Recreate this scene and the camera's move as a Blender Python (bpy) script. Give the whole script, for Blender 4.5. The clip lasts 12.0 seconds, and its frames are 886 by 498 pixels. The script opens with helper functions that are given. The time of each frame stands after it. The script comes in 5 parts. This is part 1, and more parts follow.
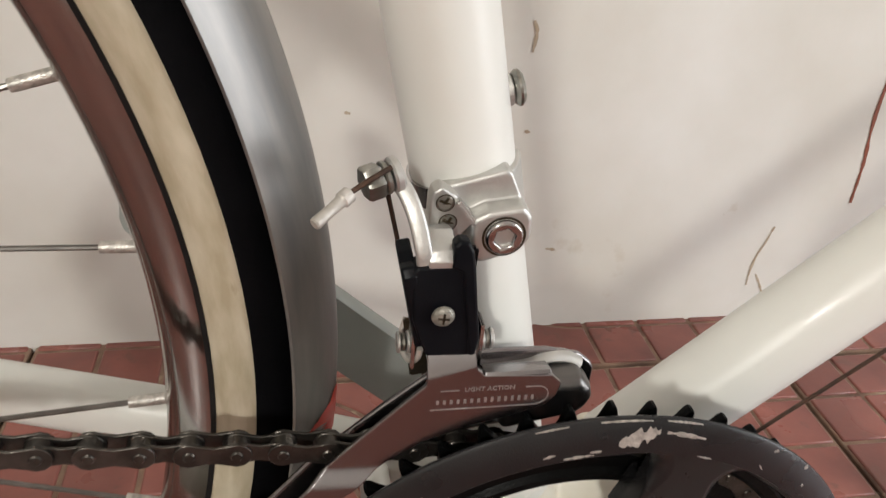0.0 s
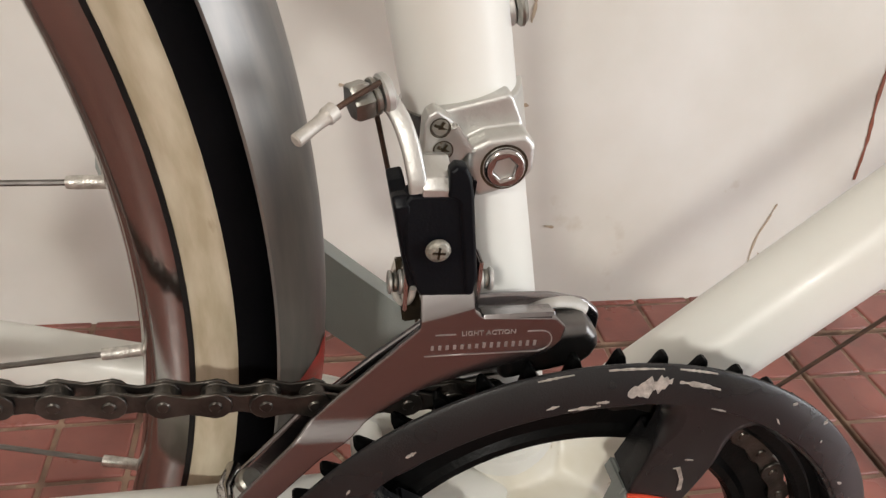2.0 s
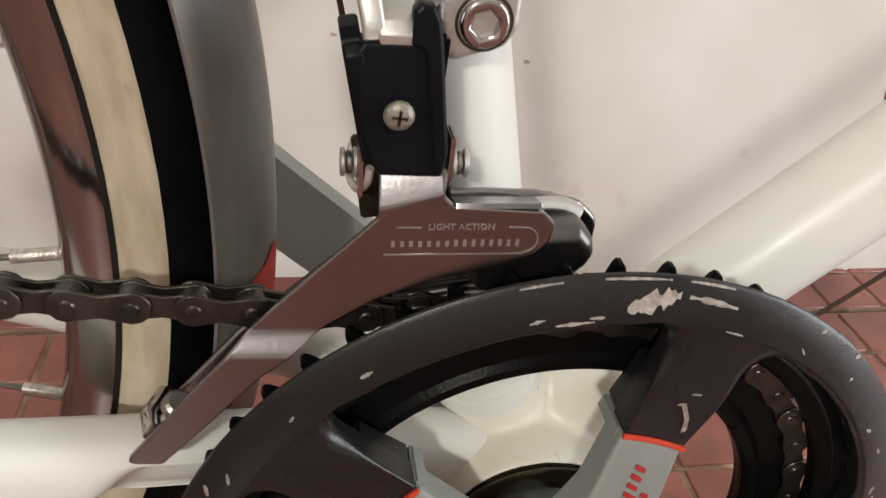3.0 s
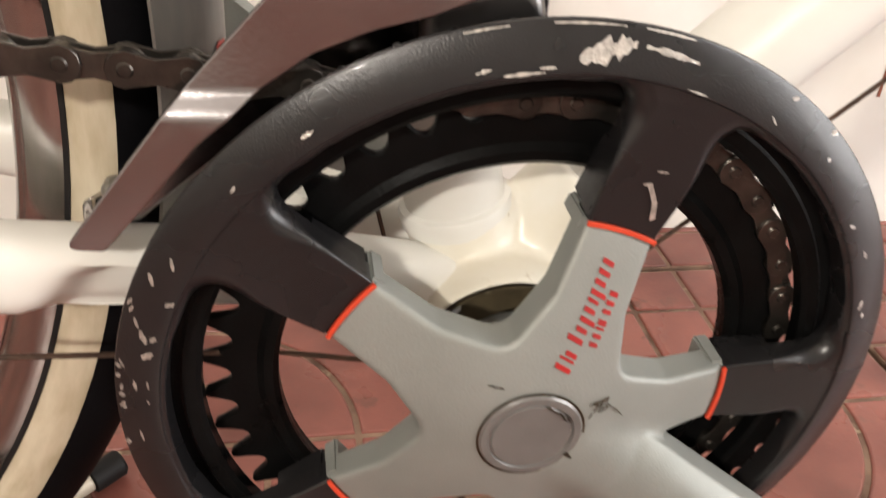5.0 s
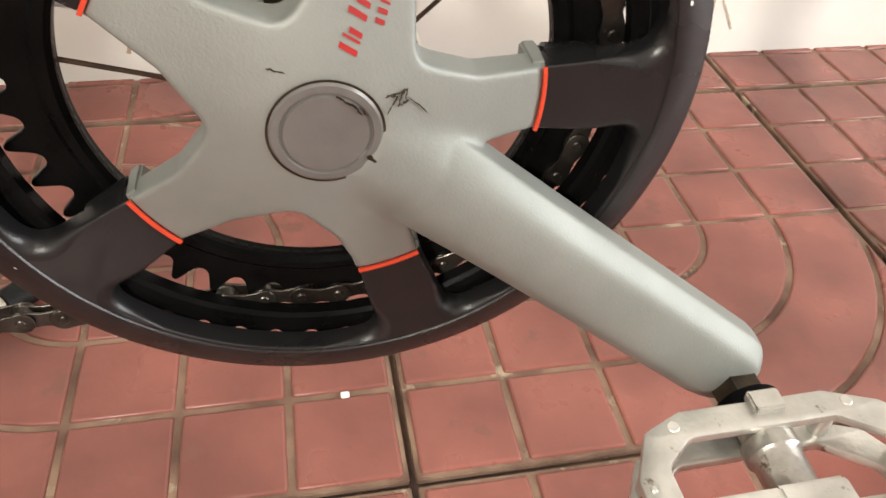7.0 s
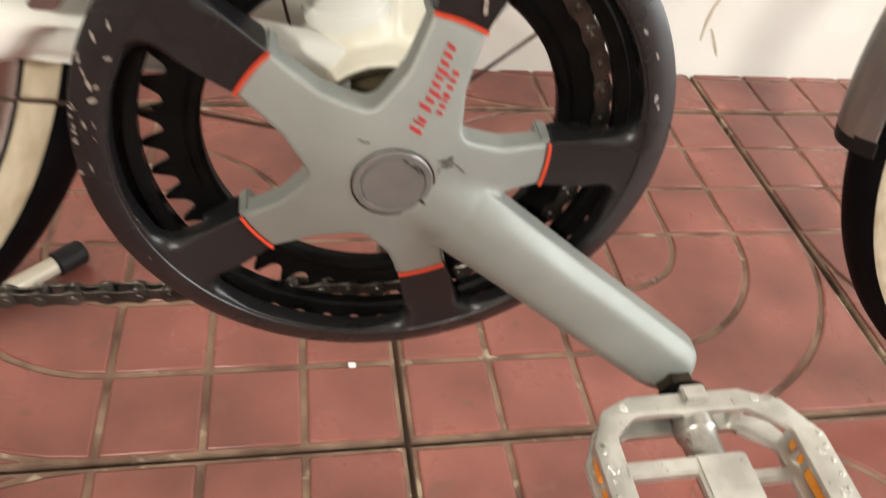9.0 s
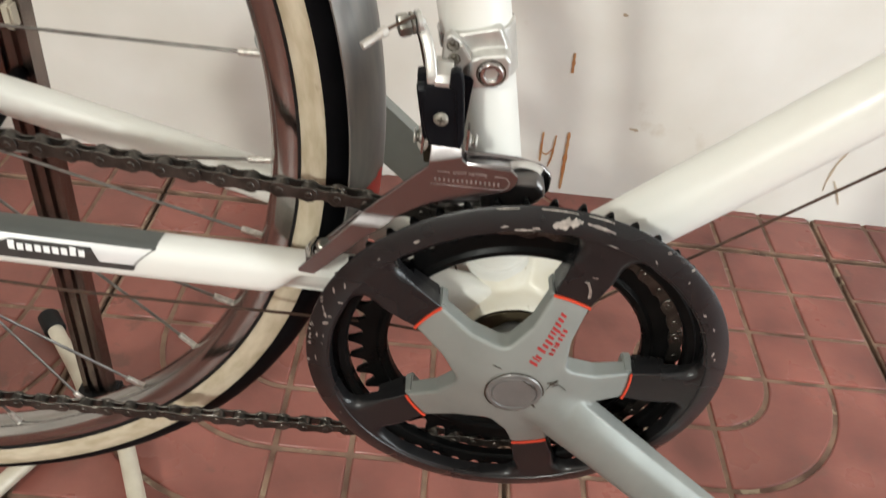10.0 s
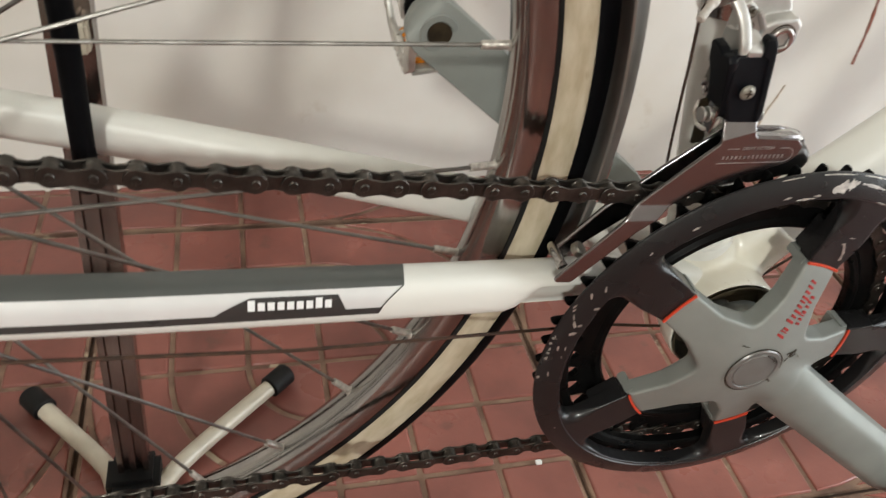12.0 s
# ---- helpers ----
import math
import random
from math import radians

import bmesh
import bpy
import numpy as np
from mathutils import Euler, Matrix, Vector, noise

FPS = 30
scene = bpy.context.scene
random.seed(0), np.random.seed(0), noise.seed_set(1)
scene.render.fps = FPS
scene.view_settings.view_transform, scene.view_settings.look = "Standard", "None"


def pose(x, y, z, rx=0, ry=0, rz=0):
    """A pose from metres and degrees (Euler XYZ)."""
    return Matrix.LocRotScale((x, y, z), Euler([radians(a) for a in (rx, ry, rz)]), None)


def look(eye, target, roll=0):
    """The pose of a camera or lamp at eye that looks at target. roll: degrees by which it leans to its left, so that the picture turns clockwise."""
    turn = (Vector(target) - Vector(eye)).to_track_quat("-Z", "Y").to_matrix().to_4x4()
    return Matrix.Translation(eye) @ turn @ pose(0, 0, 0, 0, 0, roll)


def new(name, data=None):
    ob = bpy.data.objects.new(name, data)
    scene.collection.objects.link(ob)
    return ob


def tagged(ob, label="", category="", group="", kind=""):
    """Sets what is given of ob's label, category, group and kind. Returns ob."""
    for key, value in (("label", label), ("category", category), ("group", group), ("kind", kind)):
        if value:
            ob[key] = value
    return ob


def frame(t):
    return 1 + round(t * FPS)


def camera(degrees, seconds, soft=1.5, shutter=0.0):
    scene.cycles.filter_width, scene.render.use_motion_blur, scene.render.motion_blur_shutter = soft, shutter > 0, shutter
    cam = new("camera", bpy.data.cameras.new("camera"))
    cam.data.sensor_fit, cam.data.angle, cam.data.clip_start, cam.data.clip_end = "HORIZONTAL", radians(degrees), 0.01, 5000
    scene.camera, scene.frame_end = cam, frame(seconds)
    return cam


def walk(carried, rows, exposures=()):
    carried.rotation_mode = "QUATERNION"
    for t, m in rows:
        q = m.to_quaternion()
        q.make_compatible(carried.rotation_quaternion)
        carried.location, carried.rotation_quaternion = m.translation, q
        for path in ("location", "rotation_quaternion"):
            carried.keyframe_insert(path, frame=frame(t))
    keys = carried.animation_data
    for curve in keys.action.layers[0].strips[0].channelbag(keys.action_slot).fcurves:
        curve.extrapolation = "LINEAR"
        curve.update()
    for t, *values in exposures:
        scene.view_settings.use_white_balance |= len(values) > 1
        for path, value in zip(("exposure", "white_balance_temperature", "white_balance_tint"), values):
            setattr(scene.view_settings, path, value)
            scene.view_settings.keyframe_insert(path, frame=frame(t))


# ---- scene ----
cam = camera(60.0, 12.0, soft=1.35, shutter=0.35)
PATH = [
    (0, (-0.0863, -0.1938, 0.5773), (-0.0508, -0.0269, 0.4730), 4.87),
    (0.5, (-0.0834, -0.1791, 0.5711), (-0.0481, -0.0117, 0.4674), 4.21),
    (1, (-0.0876, -0.1787, 0.5568), (-0.0521, -0.0119, 0.4522), 4.62),
    (1.5, (-0.0799, -0.1869, 0.5586), (-0.0434, -0.0208, 0.4535), 4.89),
    (2, (-0.0832, -0.1880, 0.5563), (-0.0471, -0.0226, 0.4499), 4.96),
    (2.5, (-0.0803, -0.1814, 0.5455), (-0.0439, -0.0180, 0.4361), 5.77),
    (2.7, (-0.0747, -0.1770, 0.5336), (-0.0391, -0.0138, 0.4235), 6.43),
    (4.5, (-0.0620, -0.1690, 0.4884), (-0.0268, -0.0029, 0.3827), 3.58),
    (5, (-0.0537, -0.1994, 0.4704), (-0.0228, -0.0343, 0.3618), 3.80),
    (5.5, (-0.0400, -0.2133, 0.4642), (-0.0081, -0.0524, 0.3498), 4.06),
    (6, (-0.0274, -0.2181, 0.4450), (0.0058, -0.0636, 0.3224), 4.16),
    (6.5, (-0.0132, -0.2171, 0.4307), (0.0204, -0.0684, 0.3013), 3.70),
    (7, (-0.0062, -0.2237, 0.4257), (0.0275, -0.0787, 0.2921), 3.83),
    (7.2, (-0.0028, -0.2266, 0.4259), (0.0313, -0.0836, 0.2902), 4.24),
    (8.8, (-0.0350, -0.2897, 0.4660), (0.0095, -0.1523, 0.3277), 10.02),
    (9, (-0.0346, -0.2687, 0.4901), (0.0033, -0.1287, 0.3523), 9.43),
    (9.5, (-0.0478, -0.2774, 0.5637), (-0.0324, -0.1303, 0.4291), 8.16),
    (10, (-0.0534, -0.3045, 0.6249), (-0.0481, -0.1545, 0.4927), 7.15),
    (10.5, (-0.1222, -0.2832, 0.6370), (-0.0895, -0.1295, 0.5132), 4.11),
    (11, (-0.2048, -0.2731, 0.6306), (-0.1508, -0.1239, 0.5089), 5.01),
    (11.5, (-0.2397, -0.2613, 0.6097), (-0.1811, -0.1160, 0.4854), 7.45),
    (12, (-0.2371, -0.2603, 0.5867), (-0.1881, -0.1153, 0.4580), 9.02),
]
walk(cam, [(t, look(eye, target, roll)) for t, eye, target, roll in PATH],
     exposures=[(0.0, -0.43, 6500, 11), (2.5, -0.38, 6600, 12), (4.5, -0.11, 6800, 13), (5.0, 0.10, 7000, 15), (5.5, 0.23, 6850, 13), (6.5, 0.28, 6800, 11), (7.0, 0.29, 6800, 11), (9.0, 0.13, 6800, 9),
                (9.5, 0.02, 6650, 9), (10.0, -0.11, 6400, 7), (10.5, -0.44, 6500, 7), (11.2, -0.46, 6450, 7), (12.0, -0.38, 6450, 7)])


# ---- light ----
world = bpy.data.worlds.new("world")
scene.world = world
world.use_nodes = True
wn = world.node_tree.nodes
sky = wn.new("ShaderNodeTexSky")
sky.sky_type, sky.sun_disc = "NISHITA", False
sky.sun_elevation, sky.sun_rotation = radians(48), radians(200)
wn["Background"].inputs["Strength"].default_value = 0.12
world.node_tree.links.new(sky.outputs[0], wn["Background"].inputs["Color"])


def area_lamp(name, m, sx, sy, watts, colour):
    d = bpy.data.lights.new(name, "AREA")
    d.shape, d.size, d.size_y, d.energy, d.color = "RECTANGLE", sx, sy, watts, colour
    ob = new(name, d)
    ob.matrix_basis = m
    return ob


# Unseen sources: the lamp follows the wall shadows, the daylight is assumed.
area_lamp("assumed_lamp_glow", look((-1.05, -2.40, 1.95), (0.0, 0.3, 0.3)), 0.20, 0.16, 60.0, (0.97, 0.96, 0.895))
area_lamp("assumed_side_daylight", look((2.39, -0.90, 1.06), (0.0, -0.1, 0.6)), 1.1, 2.0, 70.0, (0.925, 0.97, 1.0))


# ---- materials ----
def mat(name, c1, c2=None, rough=0.5, metal=0.0, scale=18.0, fine=500.0, bump=0.08, coat=0.0, rvar=0.12,
        speck=None, speck_at=0.68, speck_scale=60.0, stretch=(1, 1, 1), piece=0.0, spec=0.5, rings=None):
    """A principled material: two colours mixed at a coarse scale, fine grain, uneven gloss, and specks of dirt or wear."""
    m = bpy.data.materials.new(name)
    m.use_nodes = True
    n, l = m.node_tree.nodes, m.node_tree.links
    b = n["Principled BSDF"]
    b.inputs["Metallic"].default_value = metal
    b.inputs["Coat Weight"].default_value = coat
    b.inputs["Specular IOR Level"].default_value = spec
    mp = n.new("ShaderNodeMapping")
    mp.inputs["Scale"].default_value = stretch
    if rings:
        # the grain runs round the object's own z axis: (radius, angle, height)
        tc, xyz, put = n.new("ShaderNodeTexCoord"), n.new("ShaderNodeSeparateXYZ"), n.new("ShaderNodeCombineXYZ")
        flat, size, turn = n.new("ShaderNodeCombineXYZ"), n.new("ShaderNodeVectorMath"), n.new("ShaderNodeMath")
        size.operation, turn.operation = "LENGTH", "ARCTAN2"
        l.new(tc.outputs["Object"], xyz.inputs[0])
        l.new(xyz.outputs[0], flat.inputs[0])
        l.new(xyz.outputs[1], flat.inputs[1])
        l.new(flat.outputs[0], size.inputs[0])
        l.new(xyz.outputs[1], turn.inputs[0])
        l.new(xyz.outputs[0], turn.inputs[1])
        slow = n.new("ShaderNodeMath")
        slow.operation = "MULTIPLY"
        slow.inputs[1].default_value = rings
        l.new(turn.outputs[0], slow.inputs[0])
        l.new(size.outputs["Value"], put.inputs[0])
        l.new(slow.outputs[0], put.inputs[1])
        l.new(xyz.outputs[2], put.inputs[2])
        l.new(put.outputs[0], mp.inputs["Vector"])
    else:
        geo = n.new("ShaderNodeNewGeometry")
        l.new(geo.outputs["Position"], mp.inputs["Vector"])
    big, small = n.new("ShaderNodeTexNoise"), n.new("ShaderNodeTexNoise")
    big.inputs["Scale"].default_value, big.inputs["Detail"].default_value = scale, 5.0
    small.inputs["Scale"].default_value, small.inputs["Detail"].default_value = fine, 3.0
    for t in (big, small):
        l.new(mp.outputs[0], t.inputs["Vector"])
    mix = n.new("ShaderNodeMix")
    mix.data_type = "RGBA"
    ramp = n.new("ShaderNodeMapRange")
    ramp.inputs["From Min"].default_value, ramp.inputs["From Max"].default_value = 0.33, 0.67
    l.new(big.outputs["Fac"], ramp.inputs["Value"])
    l.new(ramp.outputs[0], mix.inputs["Factor"])
    mix.inputs["A"].default_value = (*c1, 1)
    mix.inputs["B"].default_value = (*(c2 or c1), 1)
    colour = mix.outputs["Result"]
    if speck:
        sp, gate, over = n.new("ShaderNodeTexNoise"), n.new("ShaderNodeMapRange"), n.new("ShaderNodeMix")
        sp.inputs["Scale"].default_value, sp.inputs["Detail"].default_value = speck_scale, 6.0
        sp.inputs["Roughness"].default_value = 0.6
        l.new(mp.outputs[0], sp.inputs["Vector"])
        gate.inputs["From Min"].default_value, gate.inputs["From Max"].default_value = speck_at, speck_at + 0.06
        l.new(sp.outputs["Fac"], gate.inputs["Value"])
        over.data_type = "RGBA"
        l.new(gate.outputs[0], over.inputs["Factor"])
        l.new(colour, over.inputs["A"])
        over.inputs["B"].default_value = (*speck, 1)
        colour = over.outputs["Result"]
    if piece:
        info, hsv, pr = n.new("ShaderNodeObjectInfo"), n.new("ShaderNodeHueSaturation"), n.new("ShaderNodeMapRange")
        pr.inputs["To Min"].default_value, pr.inputs["To Max"].default_value = 1 - piece, 1 + piece
        l.new(info.outputs["Random"], pr.inputs["Value"])
        l.new(pr.outputs[0], hsv.inputs["Value"])
        l.new(colour, hsv.inputs["Color"])
        colour = hsv.outputs["Color"]
    l.new(colour, b.inputs["Base Color"])
    rr = n.new("ShaderNodeMapRange")
    rr.inputs["To Min"].default_value, rr.inputs["To Max"].default_value = max(0.02, rough - rvar), min(1.0, rough + rvar)
    l.new(big.outputs["Fac"], rr.inputs["Value"])
    l.new(rr.outputs[0], b.inputs["Roughness"])
    if bump:
        bp = n.new("ShaderNodeBump")
        bp.inputs["Strength"].default_value, bp.inputs["Distance"].default_value = bump, 0.0006
        l.new(small.outputs["Fac"], bp.inputs["Height"])
        l.new(bp.outputs[0], b.inputs["Normal"])
    return m


FRAME = mat("white_enamel", (0.755, 0.75, 0.71), (0.705, 0.695, 0.65), 0.40, 0, 9, 300, 0.03, 0.06, 0.1, (0.50, 0.44, 0.35), 0.75, 120)
ALLOY = mat("satin_alloy", (0.62, 0.61, 0.585), (0.50, 0.49, 0.465), 0.44, 0.85, 90, 900, 0.2, 0, 0.12, (0.30, 0.28, 0.25), 0.72, 260)
STEEL = mat("chromed_steel", (0.50, 0.48, 0.47), (0.42, 0.40, 0.39), 0.16, 1, 40, 700, 0.05, 0, 0.08)
BOLT = mat("bolt_steel", (0.36, 0.35, 0.32), (0.24, 0.23, 0.20), 0.36, 1, 160, 900, 0.2, 0, 0.12, (0.16, 0.10, 0.05), 0.68, 400)
CAGE = mat("cage_steel", (0.30, 0.283, 0.288), (0.25, 0.235, 0.238), 0.24, 1, 35, 800, 0.06, 0, 0.07, (0.42, 0.40, 0.39), 0.77, 500)
SPIDER = mat("grey_satin_paint", (0.283, 0.298, 0.281), (0.238, 0.250, 0.234), 0.56, 0.40, 25, 1300, 0.16, 0, 0.08, (0.15, 0.14, 0.125), 0.73, 150)
GUARD = mat("dark_satin_coating", (0.0138, 0.0133, 0.0140), (0.0188, 0.0181, 0.0189), 0.28, 0.3, 22, 1900, 0.17, 0.08, 0.06, (0.10, 0.09, 0.08), 0.78, 260, spec=0.5)
BARE = mat("bare_scraped_alloy", (0.66, 0.63, 0.58), (0.36, 0.34, 0.31), 0.38, 0.7, 420, 1100, 0.5, 0, 0.1)
RINGB = mat("black_chainring", (0.0025, 0.0025, 0.0025), (0.005, 0.005, 0.005), 0.30, 0.0, 60, 900, 0.2, 0, 0.1, (0.045, 0.04, 0.036), 0.76, 220, spec=0.06)
CHAIN = mat("oily_chain_steel", (0.090, 0.080, 0.070), (0.042, 0.037, 0.032), 0.33, 0.85, 130, 900, 0.25, 0, 0.14, (0.18, 0.16, 0.14), 0.68, 400, piece=0.25)
BLACK = mat("black_plastic", (0.0025, 0.003, 0.0045), (0.005, 0.0055, 0.007), 0.34, 0, 60, 1200, 0.12, 0, 0.1, spec=0.12)
RUBBER = mat("black_rubber", (0.006, 0.006, 0.006), (0.011, 0.0105, 0.0105), 0.55, 0, 40, 900, 0.25, 0, 0.1, (0.05, 0.045, 0.04), 0.75, 180, spec=0.2)
TREAD = mat("black_tyre_tread", (0.0025, 0.0025, 0.003), (0.005, 0.005, 0.006), 0.6, 0, 30, 900, 0.2, 0, 0.1, spec=0.05)
GUM = mat("cream_tyre_sidewall", (0.55, 0.485, 0.37), (0.40, 0.335, 0.23), 0.5, 0, 170, 700, 0.15, 0, 0.1, (0.32, 0.25, 0.16), 0.66, 60, rings=0.09)
RIM = mat("polished_rim", (0.40, 0.38, 0.365), (0.28, 0.27, 0.262), 0.16, 1, 160, 900, 0.03, 0, 0.07, (0.14, 0.12, 0.105), 0.73, 90, rings=0.04)
FENDER = mat("brushed_mudguard_alloy", (0.265, 0.250, 0.233), (0.18, 0.178, 0.178), 0.42, 0.7, 120, 1800, 0.05, 0, 0.08, (0.15, 0.142, 0.135), 0.70, 90, rings=0.05)
SPOKE = mat("spoke_steel", (0.27, 0.26, 0.245), (0.15, 0.14, 0.13), 0.36, 1, 90, 900, 0.1, 0, 0.1)
CABLE = mat("rusty_cable", (0.085, 0.045, 0.028), (0.045, 0.028, 0.020), 0.55, 0.5, 220, 1200, 0.4, 0, 0.1)
FERRULE = mat("cable_end_alloy", (0.56, 0.525, 0.48), (0.40, 0.37, 0.33), 0.5, 0.35, 150, 900, 0.3)
RED = mat("orange_red_paint", (0.62, 0.062, 0.026), (0.55, 0.05, 0.02), 0.4, 0, 60, 900, 0.05)
REDINK = mat("red_lettering_ink", (0.36, 0.018, 0.018), (0.30, 0.018, 0.018), 0.45, 0, 60, 900, 0.05)
REDTAG = mat("red_sticker", (0.62, 0.03, 0.02), (0.50, 0.03, 0.02), 0.35, 0, 60, 900, 0.05)
PEDAL = mat("cast_pedal_alloy", (0.70, 0.69, 0.645), (0.47, 0.455, 0.42), 0.36, 0.72, 60, 500, 0.35, 0, 0.12, (0.20, 0.175, 0.14), 0.63, 140)
ORANGE = mat("amber_reflector", (0.80, 0.30, 0.015), (0.68, 0.22, 0.01), 0.25, 0, 60, 400, 0.3, 0.4)
STANDM = mat("bronze_stand_steel", (0.22, 0.175, 0.155), (0.12, 0.095, 0.085), 0.2, 0.95, 30, 600, 0.06, 0, 0.08, (0.25, 0.17, 0.11), 0.72, 140)
LEGM = mat("cream_leg_paint", (0.62, 0.57, 0.47), (0.50, 0.45, 0.36), 0.4, 0.1, 40, 700, 0.15, 0, 0.1, (0.22, 0.16, 0.10), 0.70, 120)
STICKG = mat("grey_guard_film", (0.088, 0.092, 0.086), (0.075, 0.079, 0.074), 0.33, 0.2, 30, 900, 0.05)
STICKS = mat("silver_guard_film", (0.70, 0.69, 0.68), (0.64, 0.63, 0.62), 0.30, 0.15, 30, 900, 0.05, 0, 0.06, (0.40, 0.38, 0.34), 0.74, 90)
STICKK = mat("black_guard_film", (0.040, 0.038, 0.036), (0.032, 0.030, 0.029), 0.3, 0, 30, 900, 0.03)
INK = mat("white_ink", (0.80, 0.80, 0.79), None, 0.4, 0, 30, 900, 0.03)
YELLOW = mat("yellow_tyre_label", (0.80, 0.58, 0.04), (0.70, 0.48, 0.03), 0.5, 0, 60, 900, 0.1)
TILE = mat("red_floor_tile", (0.290, 0.099, 0.077), (0.160, 0.054, 0.043), 0.31, 0, 10, 200, 0.28, 0, 0.2, (0.180, 0.070, 0.054), 0.60, 24, piece=0.13)
GROUT = mat("dirty_groove", (0.30, 0.195, 0.135), (0.105, 0.055, 0.038), 0.75, 0, 24, 420, 0.5, 0, 0.1, (0.42, 0.34, 0.24), 0.60, 30)
JOINT = mat("dark_joint", (0.035, 0.022, 0.018), (0.16, 0.085, 0.05), 0.8, 0, 9, 420, 0.5)
WALL = mat("whitewashed_plaster", (0.785, 0.77, 0.73), (0.66, 0.63, 0.565), 0.55, 0, 4.2, 120, 0.12, 0, 0.1, (0.60, 0.55, 0.47), 0.65, 5.5)
CAP = mat("worn_cap_metal", (0.175, 0.170, 0.163), (0.135, 0.130, 0.124), 0.32, 0.25, 60, 1100, 0.08, 0, 0.08, (0.09, 0.08, 0.075), 0.72, 220)
ENGRAVE = mat("pale_engraving", (0.44, 0.42, 0.41), (0.34, 0.32, 0.31), 0.40, 0.8, 160, 900, 0.1)
# The cage steel again, darker to carry shade and dark reflections.
NOSE = mat("shaded_cage_steel", (0.16, 0.152, 0.148), (0.12, 0.113, 0.11), 0.34, 1, 60, 800, 0.1, 0, 0.1, (0.25, 0.23, 0.2), 0.74, 300)
# Brown grease, taken darker for the shade inside the cup.
CUP = mat("greasy_shaded_cup", (0.115, 0.088, 0.050), (0.055, 0.042, 0.024), 0.42, 0.1, 90, 800, 0.3, 0, 0.1, (0.30, 0.26, 0.18), 0.66, 160)
SCREW = mat("grimy_screw_head", (0.36, 0.345, 0.30), (0.22, 0.205, 0.17), 0.45, 0.5, 260, 900, 0.4, 0, 0.1, (0.12, 0.10, 0.07), 0.62, 420)
BARREL = mat("grimy_turned_alloy", (0.50, 0.485, 0.45), (0.30, 0.285, 0.26), 0.34, 0.85, 120, 800, 0.25, 0, 0.12, (0.16, 0.135, 0.10), 0.62, 180)
STAIN = mat("brown_wall_stain", (0.52, 0.44, 0.34), (0.40, 0.31, 0.21), 0.7, 0, 90, 500, 0.1)
DRIP = mat("red_brown_drip", (0.26, 0.075, 0.035), (0.20, 0.055, 0.03), 0.55, 0, 90, 500, 0.1)
CEIL = mat("white_ceiling_paint", (0.78, 0.76, 0.72), (0.72, 0.70, 0.66), 0.7, 0, 4, 200, 0.1)
# Dark grease and scuffs; also colours slots and holes for their inner shade.
DARKIN = mat("grease_and_recess_shade", (0.075, 0.055, 0.032), (0.03, 0.022, 0.014), 0.4, 0.6, 120, 800, 0.3)
GRIME = mat("grimy_cream_enamel", (0.775, 0.75, 0.675), (0.69, 0.64, 0.52), 0.34, 0, 40, 300, 0.06, 0.1, 0.1, (0.36, 0.27, 0.15), 0.66, 90)
RUSTY = mat("rust_orange_drip", (0.50, 0.27, 0.11), (0.42, 0.17, 0.06), 0.6, 0, 70, 500, 0.1)


# ---- mesh helpers ----
def part(name, bm, material, parent=None, label="", smooth=True, at=None):
    me = bm
    if not isinstance(bm, bpy.types.Mesh):
        me = bpy.data.meshes.new(name)
        bm.normal_update()
        bm.to_mesh(me)
        bm.free()
    if material and not me.materials:
        me.materials.append(material)
    if smooth:
        me.polygons.foreach_set("use_smooth", [True] * len(me.polygons))
        me.set_sharp_from_angle(angle=radians(38))
    ob = new(name, me)
    if at is not None:
        ob.matrix_basis = at
    if parent:
        ob.parent = parent
    if label:
        ob["label"] = label
    return ob


def empty(name, loc=(0, 0, 0)):
    ob = new(name)
    ob.empty_display_size = 0.02
    ob.location = loc
    return ob


def sweep(pts, radius, segs=16, section=None, closed=False, bm=None):
    """A tube along points; radius is a number, a list, or (a, b) half axes with a section."""
    bm = bm or bmesh.new()
    pts = [Vector(p) for p in pts]
    n = len(pts)
    rads = radius if isinstance(radius, (list, tuple)) else [radius] * n
    sec = section or [(math.cos(2 * math.pi * k / segs), math.sin(2 * math.pi * k / segs)) for k in range(segs)]
    rings, up = [], None
    for i in range(n):
        a = pts[(i - 1) % n] if (i or closed) else pts[0]
        b = pts[(i + 1) % n] if (i < n - 1 or closed) else pts[-1]
        d = (b - a).normalized()
        if up is None:
            up = Vector((0, 0, 1)) if abs(d.z) < 0.9 else Vector((0, 1, 0))
        side = d.cross(up).normalized()
        up = side.cross(d).normalized()
        rings.append([bm.verts.new(pts[i] + (side * u + up * v) * rads[i]) for u, v in sec])
    m = len(sec)
    for i in range(n if closed else n - 1):
        r0, r1 = rings[i], rings[(i + 1) % n]
        for k in range(m):
            bm.faces.new((r0[k], r0[(k + 1) % m], r1[(k + 1) % m], r1[k]))
    if not closed:
        bm.faces.new(rings[0][::-1])
        bm.faces.new(rings[-1])
    bmesh.ops.recalc_face_normals(bm, faces=bm.faces[:])
    return bm


